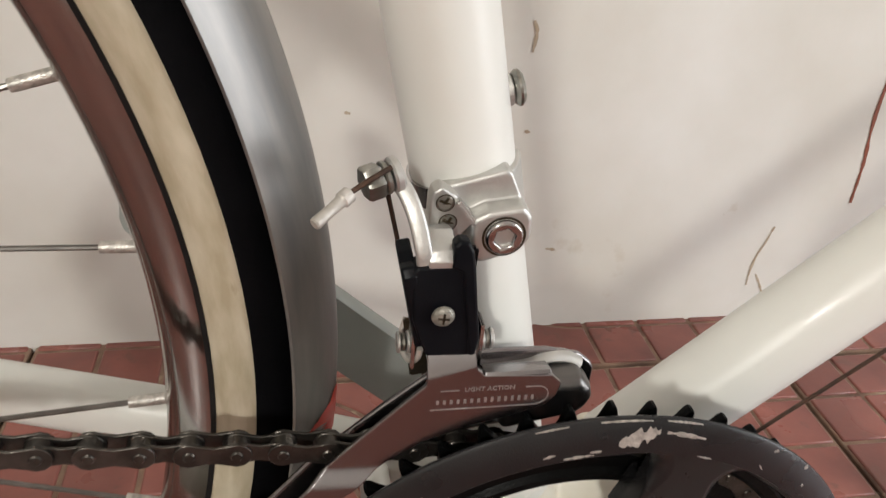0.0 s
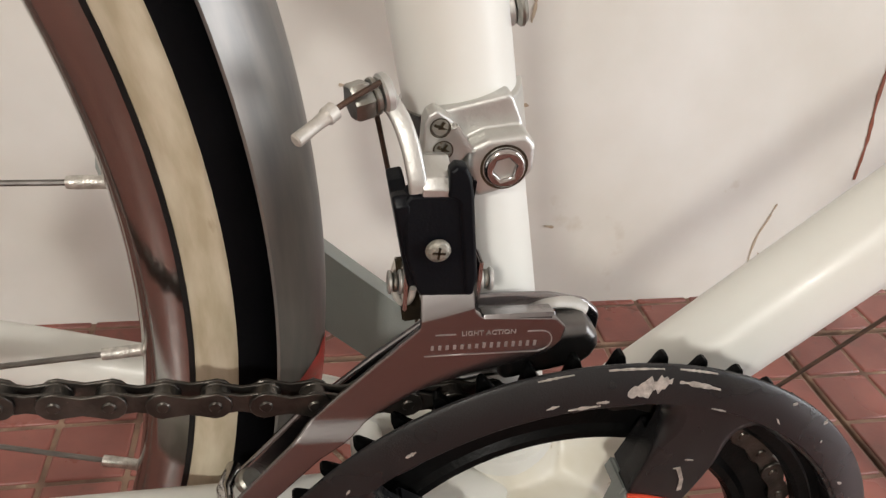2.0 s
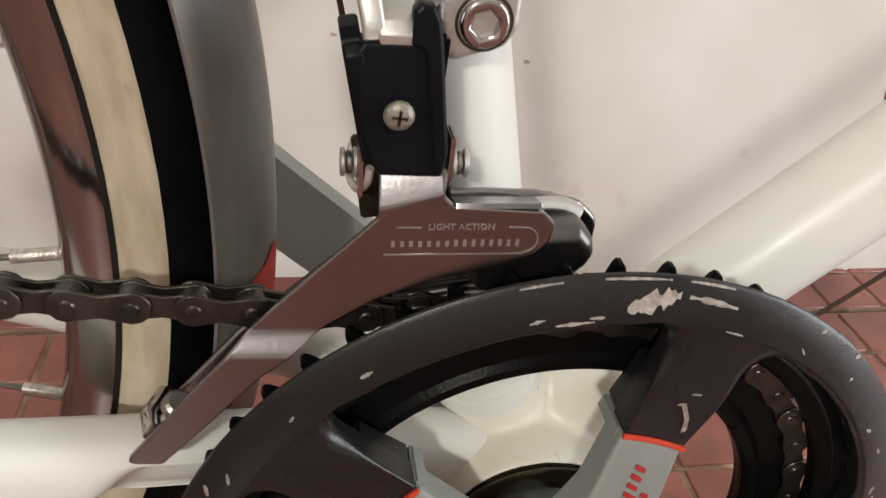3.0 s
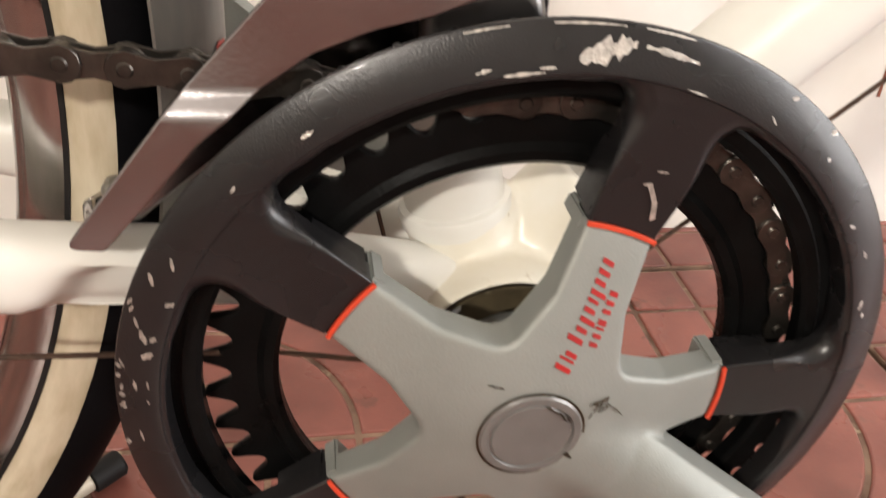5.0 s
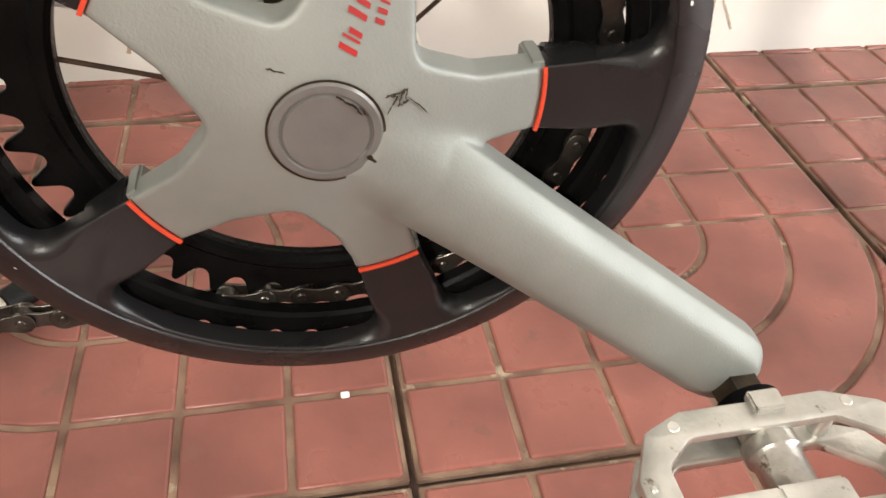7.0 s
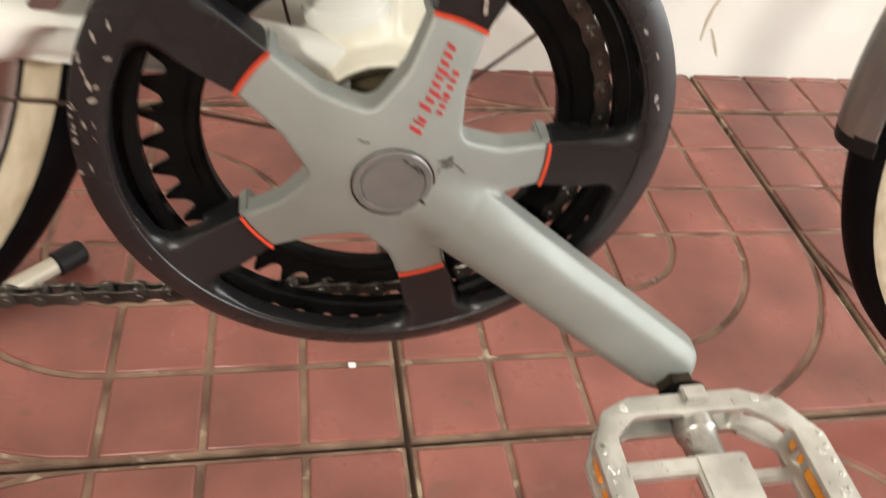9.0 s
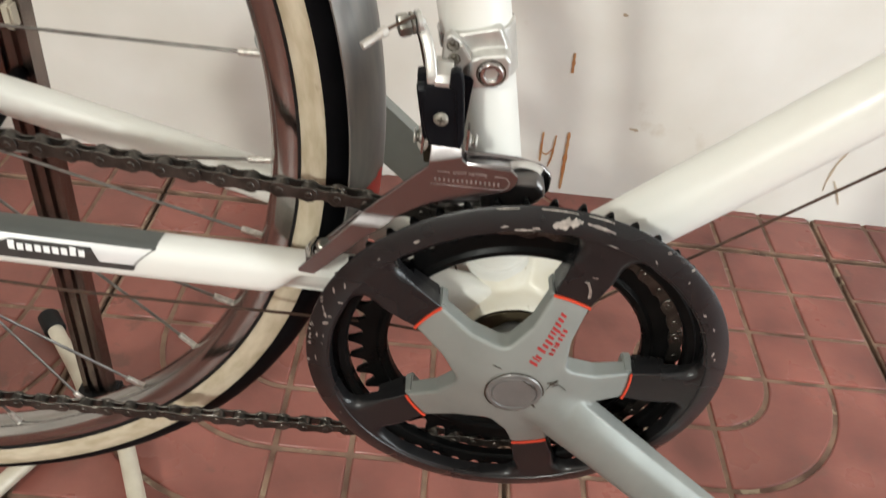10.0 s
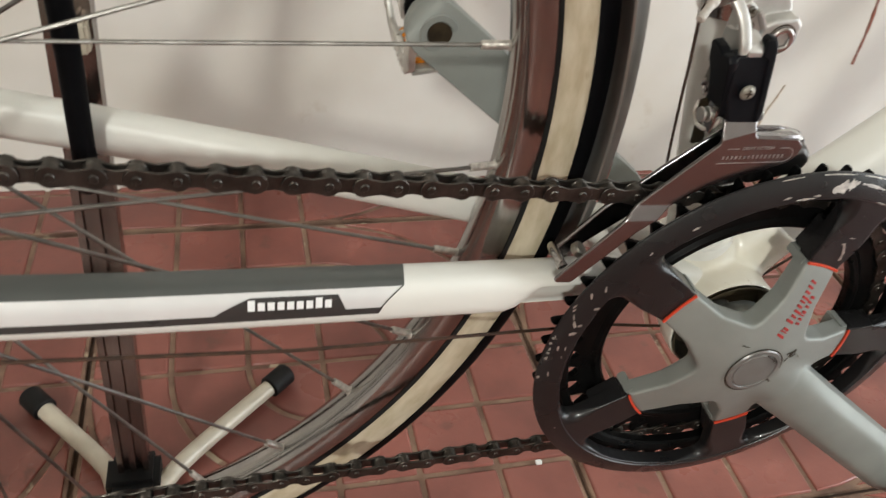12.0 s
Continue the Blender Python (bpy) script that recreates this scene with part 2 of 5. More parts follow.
def lathe(profile, origin, axis, segs=48, a0=0.0, a1=360.0, closed_profile=False, bm=None):
    """Revolves (radius, height) pairs about the axis through origin."""
    bm = bm or bmesh.new()
    q = Vector((0, 0, 1)).rotation_difference(Vector(axis)).to_matrix()
    origin = Vector(origin)
    full = abs(a1 - a0) > 359.9
    count = segs if full else segs + 1
    rings = []
    for s in range(count):
        a = radians(a0 + (a1 - a0) * s / segs)
        rings.append([bm.verts.new(origin + q @ Vector((r * math.cos(a), r * math.sin(a), h))) for r, h in profile])
    m = len(profile)
    for s in range(segs if full else segs):
        r0, r1 = rings[s], rings[(s + 1) % count]
        for k in range(m if closed_profile else m - 1):
            bm.faces.new((r0[k], r0[(k + 1) % m], r1[(k + 1) % m], r1[k]))
    bmesh.ops.remove_doubles(bm, verts=bm.verts[:], dist=1e-6)
    if not full and closed_profile:
        bm.faces.new(rings[0])
        bm.faces.new(rings[-1][::-1])
    bmesh.ops.recalc_face_normals(bm, faces=bm.faces[:])
    return bm


def disc(r, h, origin, axis, bevel=0.0004, segs=24, bm=None):
    """A solid round with softened rims, from origin along axis."""
    b = min(bevel, h * 0.45, r * 0.45)
    return lathe([(0, 0), (r - b, 0), (r, b), (r, h - b), (r - b, h), (0, h)], origin, axis, segs, bm=bm)


def hexnut(r, h, origin, axis, bm=None):
    return lathe([(0, 0), (r * 0.9, 0), (r, h * 0.15), (r, h * 0.85), (r * 0.9, h), (0, h)], origin, axis, 6, bm=bm)


def box(sx, sy, sz, m=None, bevel=0.0, bm=None):
    bm = bm or bmesh.new()
    made = bmesh.ops.create_cube(bm, size=1.0, matrix=(m or Matrix()) @ Matrix.Diagonal((sx, sy, sz, 1)))
    if bevel:
        edges = {e for v in made["verts"] for e in v.link_edges}
        bmesh.ops.bevel(bm, geom=list(edges), offset=bevel, segments=2, affect="EDGES")
    return bm


FACING = Matrix(((1, 0, 0, 0), (0, 0, -1, 0), (0, 1, 0, 0), (0, 0, 0, 1)))  # drawn (x, y) stands up as (x, z), front to -y


def plate(loops, thick, bevel=0.0, m=None, resolution=1):
    """A flat plate with holes, from closed outlines drawn in x and y; its front lies at +thick/2."""
    cu = bpy.data.curves.new("outline", "CURVE")
    cu.dimensions, cu.fill_mode = "2D", "BOTH"
    cu.extrude, cu.bevel_depth, cu.bevel_resolution, cu.offset = max(thick / 2 - bevel, 0.00001), bevel, resolution, -bevel
    for loop in loops:
        sp = cu.splines.new("POLY")
        sp.points.add(len(loop) - 1)
        for p, (x, y) in zip(sp.points, loop):
            p.co = (x, y, 0, 1)
        sp.use_cyclic_u = True
    ob = new("outline", cu)
    me = bpy.data.meshes.new_from_object(ob.evaluated_get(bpy.context.evaluated_depsgraph_get()))
    bpy.data.objects.remove(ob)
    bpy.data.curves.remove(cu)
    me.materials.clear()
    me.transform(m or Matrix())
    return me


def rounded(pts, r, steps=5):
    """A polygon with its corners rounded; r is one radius or one for each corner."""
    out, n = [], len(pts)
    for i in range(n):
        p, a, b = Vector(pts[i]), Vector(pts[i - 1]), Vector(pts[(i + 1) % n])
        rr = r[i] if isinstance(r, (list, tuple)) else r
        u, v = (a - p), (b - p)
        ang = u.angle(v, math.pi)
        if rr <= 0 or ang > 3.1:
            out.append(p[:])
            continue
        d = min(rr / math.tan(ang / 2), u.length * 0.48, v.length * 0.48)
        p0, p1 = p + u.normalized() * d, p + v.normalized() * d
        for k in range(steps + 1):
            t = k / steps
            out.append(((1 - t) ** 2 * p0 + 2 * t * (1 - t) * p + t * t * p1)[:])
    return out


def ring_pts(r, n=96, cx=0.0, cy=0.0, a0=0.0):
    return [(cx + r * math.cos(2 * math.pi * k / n + a0), cy + r * math.sin(2 * math.pi * k / n + a0)) for k in range(n)]


def curve_pts(ctrl, n=8):
    """A smooth line through control points."""
    p = [Vector(c) for c in ctrl]
    p = [p[0] * 2 - p[1]] + p + [p[-1] * 2 - p[-2]]
    out = []
    for i in range(1, len(p) - 2):
        for k in range(n):
            t = k / n
            out.append(0.5 * (2 * p[i] + (p[i + 1] - p[i - 1]) * t + (2 * p[i - 1] - 5 * p[i] + 4 * p[i + 1] - p[i + 2]) * t * t
                              + (3 * p[i] - p[i - 1] - 3 * p[i + 1] + p[i + 2]) * t ** 3))
    out.append(p[-2])
    return out


def drop_mesh(bm, parts_):
    """Joins several bmeshes or meshes into bm."""
    for other in parts_:
        if isinstance(other, bpy.types.Mesh):
            bm.from_mesh(other)
            bpy.data.meshes.remove(other)
        else:
            me = bpy.data.meshes.new("tmp")
            other.to_mesh(me)
            other.free()
            bm.from_mesh(me)
            bpy.data.meshes.remove(me)
    return bm


def soften(ob, voxel, turns):
    """Fuses a part's joined pieces into one casting with filleted inner corners."""
    md = ob.modifiers.new("fuse", "REMESH")
    md.mode, md.voxel_size, md.use_smooth_shade = "VOXEL", voxel, True
    sm = ob.modifiers.new("fillet", "SMOOTH")
    sm.factor, sm.iterations = 0.5, turns
    return ob


# ---- the room ----
WALL_Y, X0, X1, Y0, H = 0.545, -2.2, 2.4, -2.5, 2.6


def wall_box(name, x0, x1, y0, y1, z0, z1, label, material=WALL):
    ob = part(name, box(x1 - x0, y1 - y0, z1 - z0, Matrix.Translation(((x0 + x1) / 2, (y0 + y1) / 2, (z0 + z1) / 2))), material, None, "", False)
    return tagged(ob, label, "wall", "", "structure")


wall_north = wall_box("wall_north", X0 - 0.15, X1 + 0.15, WALL_Y, WALL_Y + 0.15, -0.1, H, "whitewashed plaster wall with brown drips, a smear and mottled tone")
# Side walls, back wall and ceiling are unseen, added to bounce light.
unseen_wall_west = wall_box("unseen_wall_west", X0 - 0.15, X0, Y0, WALL_Y - 0.002, -0.1, H, "unseen side wall, added in plain whitewash to bounce light")
ACROSS = Matrix(((0, 0, 1, 0), (1, 0, 0, 0), (0, 1, 0, 0), (0, 0, 0, 1)))  # drawn (x, y) stands up as (y, z), thick along x
unseen_wall_south = wall_box("unseen_wall_south", X0 - 0.15, X1 + 0.15, Y0 - 0.152, Y0 - 0.002, -0.1, H, "unseen back wall, added in plain whitewash to bounce light")
DOOR = [(-1.45, 0.002), (-0.35, 0.002), (-0.35, 2.1), (-1.45, 2.1)]
wall_east = tagged(part("wall_east", plate([[(Y0, -0.1), (WALL_Y - 0.002, -0.1), (WALL_Y - 0.002, H), (Y0, H)], DOOR[::-1]], 0.15, 0, Matrix.Translation((X1 + 0.075, 0, 0)) @ ACROSS), WALL, None, "", False),
                   "unseen whitewashed side wall, added with one open doorway for daylight", "wall", "", "structure")
ceiling = tagged(part("ceiling", box(X1 - X0 + 0.3, WALL_Y - Y0 + 0.3, 0.1, Matrix.Translation(((X0 + X1) / 2, (WALL_Y + Y0) / 2, H + 0.052))), CEIL, None, "", False),
                 "unseen plain white ceiling, added to bounce light", "ceiling", "", "structure")
floor = tagged(part("floor", box(X1 - X0 + 0.3, WALL_Y - Y0 + 0.3, 0.08, Matrix.Translation(((X0 + X1) / 2, (WALL_Y + Y0) / 2, -0.0485))), JOINT, None, "", False),
               "red embossed floor tiles with dirty grooves", "floor", "", "structure")

# ---- the bicycle ----
BB = Vector((0.0, 0.004, 0.317))       # middle of the crank axle
MID = 0.004                            # the frame's middle plane
bicycle = tagged(empty("bicycle", (0, MID, 0)), "white enamelled bicycle with grey crankset and cream-walled tyres", "bicycle")
bicycle.location = (0, 0, 0)


def seat_at(z):
    """The seat tube's axis at a height."""
    return Vector((-0.0047 - 0.0455 * (z - 0.317) / 0.21, MID, z))


# frame tubes
seat_tube = part("seat_tube", sweep([seat_at(0.318), seat_at(0.60), seat_at(0.86)], 0.0155, 40), FRAME, bicycle, "white enamelled steel seat tube")
part("lug_ring", lathe([(0.0155, -0.005), (0.0177, -0.004), (0.0182, 0.0), (0.0174, 0.0022), (0.0155, 0.0028)], seat_at(0.354), seat_at(0.6) - seat_at(0.35), 40), FRAME, seat_tube)
DT0, DT1 = Vector((0.002, MID, 0.333)), Vector((0.56, MID, 0.877))
down_tube = part("down_tube", sweep([DT0, DT1], 0.0162, 40), FRAME, bicycle, "white enamelled steel down tube")
part("scratch", sweep([(0.1248, -0.0088, 0.4554), (0.1272, -0.0096, 0.4584), (0.1302, -0.0093, 0.4614)], 0.0005, 6), DARKIN, down_tube, "thin black scratch")
shell = bmesh.new()
drop_mesh(shell, [lathe([(0.0284, -0.0345), (0.0296, -0.0340), (0.0302, -0.0325), (0.0298, -0.0220), (0.0272, -0.0080), (0.0240, 0.0050), (0.0222, 0.034), (0.0205, 0.0355), (0.0190, 0.036), (0.0178, 0.036), (0.0178, -0.0190), (0.0270, -0.0205)],
                        BB, (0, 1, 0), 48, closed_profile=True),
                  sweep([BB + Vector((0, 0, 0.008)), seat_at(0.354)], [0.0192, 0.0179], 32),
                  sweep([BB + Vector((0.004, 0, 0.008)), DT0 + (DT1 - DT0) * 0.052], [0.020, 0.0185], 32)])
bottom_bracket = part("bottom_bracket_shell", shell, GRIME, bicycle, "cream-white bottom bracket shell with a greasy open cup")
soften(bottom_bracket, 0.0010, 64)
part("bearing_cup", lathe([(0.0290, -0.0003), (0.0280, -0.0002), (0.0274, 0.0008), (0.0262, 0.0100), (0.0250, 0.0120), (0.009, 0.0122)], BB + Vector((0, -0.0343, 0)), (0, 1, 0), 48), CUP, bottom_bracket, "greasy brown bearing cup, darkened for the shade inside")
part("axle", lathe([(0, 0), (0.0225, 0), (0.0222, 0.0150), (0.0205, 0.0210), (0.0150, 0.0255), (0.0085, 0.0265), (0.0085, 0.05), (0, 0.05)], BB + Vector((0, -0.0560, 0)), (0, 1, 0), 36), SPIDER, bottom_bracket)


def ease(t):
    t = min(max(t, 0.0), 1.0)
    return t * t * (3 - 2 * t)


def chainstay(sign):
    pts = curve_pts([(-0.012, MID + sign * 0.012, 0.331), (-0.06, MID + sign * 0.021, 0.3445), (-0.12, MID + sign * 0.031, 0.3555),
                     (-0.22, MID + sign * 0.046, 0.3725), (-0.32, MID + sign * 0.059, 0.389), (-0.41, MID + sign * 0.066, 0.404)], 20)
    n = len(pts)
    rad = [0.0118 - 0.0025 * max(0.0, (k / (n - 1) - 0.3)) for k in range(n)]
    sec = []
    for k in range(40):
        a = 2 * math.pi * k / 40
        sec.append((0.84 * math.copysign(abs(math.cos(a)) ** 0.75, math.cos(a)), 1.0 * math.copysign(abs(math.sin(a)) ** 0.75, math.sin(a))))
    bm = sweep(pts, rad, section=sec)
    if sign < 0:
        # pressed hollow that clears the chainring: its rim climbs in an arc towards the crank
        for v in bm.verts:
            axis = min(pts, key=lambda p: abs(p.x - v.co.x))
            near, up = (axis.y - v.co.y) / 0.0095, (v.co.z - axis.z) / 0.0115
            if near > 0:
                deep = ease((v.co.x + 0.127 - 0.010 * (up + 0.6)) / 0.011) * ease((0.62 - up) / 0.35) * ease((-0.045 - v.co.x) / 0.02)
                v.co.y += 0.0075 * deep * min(1.0, near * 1.3)
    return part("chainstay", bm, FRAME, bicycle, "white enamelled chainstay"), pts


stay_drive, stay_pts = chainstay(-1)
stay_far, stay_far_pts = chainstay(1)
part("chainstay_bridge", sweep([(-0.062, -0.018, 0.3455), (-0.062, 0.026, 0.3455)], 0.006, 16), FRAME, bicycle)
for s in (-1, 1):
    part("dropout", plate([rounded([(-0.455, 0.392), (-0.392, 0.392), (-0.385, 0.445), (-0.43, 0.452)], 0.008)], 0.005, 0.0008,
                          Matrix.Translation((0, MID + s * 0.066, 0)) @ FACING), ALLOY, bicycle)
    part("seat_stay", sweep([(-0.425, MID + s * 0.064, 0.445), (-0.145, MID + s * 0.018, 0.855)], 0.0075, 20), FRAME, bicycle, "white enamelled seat stay")


# ---- crankset ----
GUARD_Y = -0.0470                      # front face of the spider and guard
ARMS = [-1.0 + 72 * k for k in range(5)]
O = (0.0, 0.317)


def polar(r, a, c=O):
    return (c[0] + r * math.cos(radians(a)), c[1] + r * math.sin(radians(a)))


def arm_side(a, r, off):
    """A point r out along an arm at angle a, off to its left."""
    c, s = math.cos(radians(a)), math.sin(radians(a))
    return (O[0] + r * c - off * s, O[1] + r * s + off * c)


def sector_cut(r_cut, inner):
    """Outline of the star of arms inside radius r_cut, for the silver spider."""
    pts, rad = [], []
    for k in range(5):
        a = ARMS[k]
        half = 0.0098
        e = math.degrees(math.asin(half / r_cut))
        pts += [polar(0.0470 if k == 0 else 0.0285, a - 36), arm_side(a, 0.040, -0.0108)]
        rad += [0.007, 0.003]
        pts += [polar(r_cut, a - e), polar(r_cut, a - e / 2), polar(r_cut, a), polar(r_cut, a + e / 2), polar(r_cut, a + e)]
        rad += [0.0] * 5
        pts += [arm_side(a, 0.040, 0.0108)]
        rad += [0.003]
    return rounded(pts, rad, 6)


spider_me = bmesh.new()
crank_tip = Vector((0.1362, -0.0712, 0.2145))


def crank_section(w, h, flat):
    """A crank arm's cross section: round-backed at the root (flat 0), towards the tip (flat 1) a level front with slanted flanks."""
    out, m = [], 24
    for k in range(m + 1):
        u = 1 - 2 * k / m
        a = abs(u)
        rounded_off = 1 - 0.95 * a ** 2.5
        drop = 0.055 * math.log(1 + math.exp((a - 0.66) / 0.055))
        faceted = 1 - 0.22 * a * a - 2.55 * drop
        out.append((w * u, h * (rounded_off * (1 - flat) + faceted * flat)))
    left = [(-w * 1.01, -0.35 * h), (-w * 1.02, -0.6 * h), (-w * 1.03, -1.2 * h), (-w * 0.98, -1.45 * h), (-w * 0.5, -1.45 * h)]
    return out + left + [(0, -1.45 * h)] + [(-x, z) for x, z in left[::-1]]


def crank_arm(hub, tip, w0, w1, h0, h1, out, past=0.0):
    """A tapering arm from hub to tip with a rounded end; out is the way its domed face looks."""
    bm = bmesh.new()
    d = (tip - hub).normalized()
    side = d.cross(out).normalized()
    length = (tip - hub).length
    stations = [(0.014, w0 * 0.56, h0 * 0.42, 0), (0.026, w0 * 0.92, h0 * 0.66, 0), (0.034, w0 * 1.02, h0 * 0.82, 0.05), (0.042, w0 * 1.03, h0 * 0.91, 0.15), (0.052, w0 * 1.01, h0 * 0.97, 0.3), (0.068, w0, h0, 0.5), (0.088, w0, h0, 0.65),
                (0.11, (w0 + w1) / 2, (h0 + h1 * 2) / 3, 0.75), (length - 0.030, w1, h1, 0.85), (length - 0.004 + past, w1, h1, 0.85), (length + 0.0025 + past, w1 * 0.94, h1 * 0.98, 0.8), (length + 0.0060 + past, w1 * 0.80, h1 * 0.86, 0.7),
                (length + 0.0088 + past, w1 * 0.55, h1 * 0.62, 0.5), (length + 0.0100 + past, w1 * 0.2, h1 * 0.45, 0.4)]
    rings = []
    for x, w, h, flat in stations:
        base = hub + d * x + (tip - hub - d * length) * (x / length)
        rings.append([bm.verts.new(base + side * u + out * v) for u, v in crank_section(w, h, flat)])
    n = len(rings[0])
    for r0, r1 in zip(rings, rings[1:]):
        for k in range(n):
            bm.faces.new((r0[k], r0[(k + 1) % n], r1[(k + 1) % n], r1[k]))
    bm.faces.new(rings[0][::-1])
    bm.faces.new(rings[-1])
    bmesh.ops.recalc_face_normals(bm, faces=bm.faces[:])
    return bm


def dome(r):
    """How far the spider's face stands proud at radius r."""
    t = min(max((0.0600 - r) / 0.0445, 0.0), 1.0)
    return 0.0118 * t * (1.0 - 0.12 * t * t) / 0.88


def root(x, z):
    """How far the crank arm's root raises the face at a point, blended into the dome."""
    r = math.hypot(x, z)
    u, v = 0.797 * x - 0.604 * z, 0.604 * x + 0.797 * z
    arm = 0.0102 + 0.126 * u - 0.14 * max(0.0, u - 0.030) - 0.0105 * (abs(v) / 0.0172) ** 2.6 - max(0.0, 0.014 - u) * 1.2
    k = 0.0022
    top = max(dome(r), arm)
    return top + k * math.log(math.exp((dome(r) - top) / k) + math.exp((arm - top) / k))


def on_dome(me, lift):
    """Lays a flat mesh, drawn at the guard's face, onto the dome."""
    for v in me.vertices:
        v.co.y -= dome(math.hypot(v.co.x, v.co.z - 0.317)) + lift
    return me


def domed_star():
    """The five-armed spider, its face cut fine enough to follow the dome."""
    bm = bmesh.new()
    me = plate([sector_cut(0.0600, 0)], 0.0100, 0.0012, None, 2)
    bm.from_mesh(me)
    bpy.data.meshes.remove(me)
    for k in range(-24, 25):
        for co, no in (((k * 0.0026, 0, 0), (1, 0, 0)), ((0, 0.317 + k * 0.0026, 0), (0, 1, 0))):
            bmesh.ops.bisect_plane(bm, geom=bm.verts[:] + bm.edges[:] + bm.faces[:], plane_co=co, plane_no=no)
    for v in bm.verts:
        v.co.z += root(v.co.x, v.co.y - 0.317) if v.co.z > 0.0 else 0.85 * dome(math.hypot(v.co.x, v.co.y - 0.317))
    bm.transform(Matrix.Translation((0, GUARD_Y + 0.0050, 0)) @ FACING)
    return bm


drop_mesh(spider_me, [domed_star(),
                      crank_arm(Vector((0.0015, -0.0512, 0.3160)), crank_tip, 0.0155, 0.0158, 0.0072, 0.0066, Vector((0, -1, 0)))])
crank = part("crank_spider", spider_me, SPIDER, bicycle, "grey satin alloy crank arm with five spider arms")
soften(crank, 0.0006, 14)
CAP_Y = GUARD_Y - 0.0119
part("dust_cap", lathe([(0.0, 0.0010), (0.0108, 0.0010), (0.0112, 0.0004), (0.0116, 0.0004), (0.0120, 0.0011), (0.0138, 0.0010), (0.0144, 0.0003), (0.0144, -0.003)],
                       (0, CAP_Y, 0.317), (0, -1, 0), 56), CAP, crank, "round worn metal dust cap")
part("cap_seam", lathe([(0.0144, 0.00025), (0.0151, 0.00025)], (0, CAP_Y, 0.317), (0, -1, 0), 56), DARKIN, crank)
# The slot is a raised dark bar, coloured for its shade.
part("cap_slot", box(0.0040, 0.001, 0.0014, Matrix.Translation((0.0117, CAP_Y - 0.0010, 0.3085)) @ Matrix.Rotation(radians(40), 4, "Y"), 0.0003), DARKIN, crank)

# dark chain guard: a ring with a chamfered rim that takes over from the spider's arms
R_OUT, R_WIN = 0.1085, 0.0955


def guard_outline():
    loops = [ring_pts(R_OUT, 160, *O)]
    for k in range(5):
        a, b = ARMS[k], ARMS[k] + 72
        pts, rad = [], []
        for j in range(0, 9):
            e = math.degrees(math.asin(0.0098 / 0.0606))
            pts.append(polar(0.0606, a + e)) if j == 0 else None
        rad.append(0.0)
        half = 0.0100
        pts += [arm_side(a, R_WIN * 0.985, half + 0.003)]
        rad += [0.020]
        a_out = math.degrees(math.asin((half + 0.004) / R_WIN)) + 7.5
        for j in range(1, 10):
            pts.append(polar(R_WIN, a + a_out + (72 - 2 * a_out) * j / 10))
            rad.append(0.0)
        pts += [arm_side(b, R_WIN * 0.985, -half - 0.003), polar(0.0606, b - e)]
        rad += [0.020, 0.0]
        loops.append((rounded(pts, rad, 7), e, b))
    return loops


def guard_loops():
    """One inner outline that runs round the windows and across the arm ends."""
    raw = guard_outline()
    inner = []
    for loop, e, b in raw[1:]:
        inner += loop
        inner += [polar(0.0606, b - e / 2), polar(0.0606, b), polar(0.0606, b + e / 2)]
    return [raw[0], inner]


def even(loop, step):
    """A closed outline cut into even steps."""
    pts = [Vector(p) for p in loop]
    pts = [p for i, p in enumerate(pts) if (p - pts[i - 1]).length > 1e-6]
    gaps = [(pts[(i + 1) % len(pts)] - p).length for i, p in enumerate(pts)]
    count = int(sum(gaps) / step)
    size, out, i, done = sum(gaps) / count, [], 0, 0.0
    for k in range(count):
        while done + gaps[i] < k * size:
            done += gaps[i]
            i += 1
        out.append(pts[i].lerp(pts[(i + 1) % len(pts)], (k * size - done) / gaps[i]))
    return out


def guard_body():
    """The guard's casting: deep window walls whose front edge is scooped out wide in the corners by the rim."""
    loop = even(guard_loops()[1], 0.0011)
    n = len(loop)
    area = sum((loop[i].x * loop[(i + 1) % n].y - loop[(i + 1) % n].x * loop[i].y) for i in range(n))
    way_out = -1.0 if area > 0 else 1.0
    corners = [Vector(arm_side(a, 0.0895, s * 0.0150)) for a in ARMS for s in (-1, 1)]
    rows = [[] for k in range(9)]
    bm = bmesh.new()
    for i, p in enumerate(loop):
        d = (loop[(i + 2) % n] - loop[i - 2]).normalized()
        nrm = Vector((-d.y, d.x)) * way_out
        near = min((p - c).length for c in corners)
        soft = math.exp(-(near / 0.0100) ** 2)
        wide, deep = 0.0007 + 0.0048 * soft, 0.0008 + 0.0050 * soft
        for k in range(9):
            th = radians(90 * (k - 1) / 7)
            u, v = (0.0, -0.0078) if k == 0 else (wide * (1 - math.cos(th)), -deep * (1 - math.sin(th)))
            q = p + nrm * u
            rows[k].append(bm.verts.new((q.x, q.y, v)))
    for r0, r1 in zip(rows, rows[1:]):
        for i in range(n):
            bm.faces.new((r0[i], r0[(i + 1) % n], r1[(i + 1) % n], r1[i]))
    bmesh.ops.recalc_face_normals(bm, faces=bm.faces[:])
    drop_mesh(bm, [plate([ring_pts(R_OUT - 0.0100, 240, *O), [(v.co.x, v.co.y) for v in rows[8]]], 0.0004, 0.0, Matrix.Translation((0, 0, -0.0002)))])
    bm.transform(Matrix.Translation((0, GUARD_Y + 0.00015, 0)) @ FACING)
    return bm


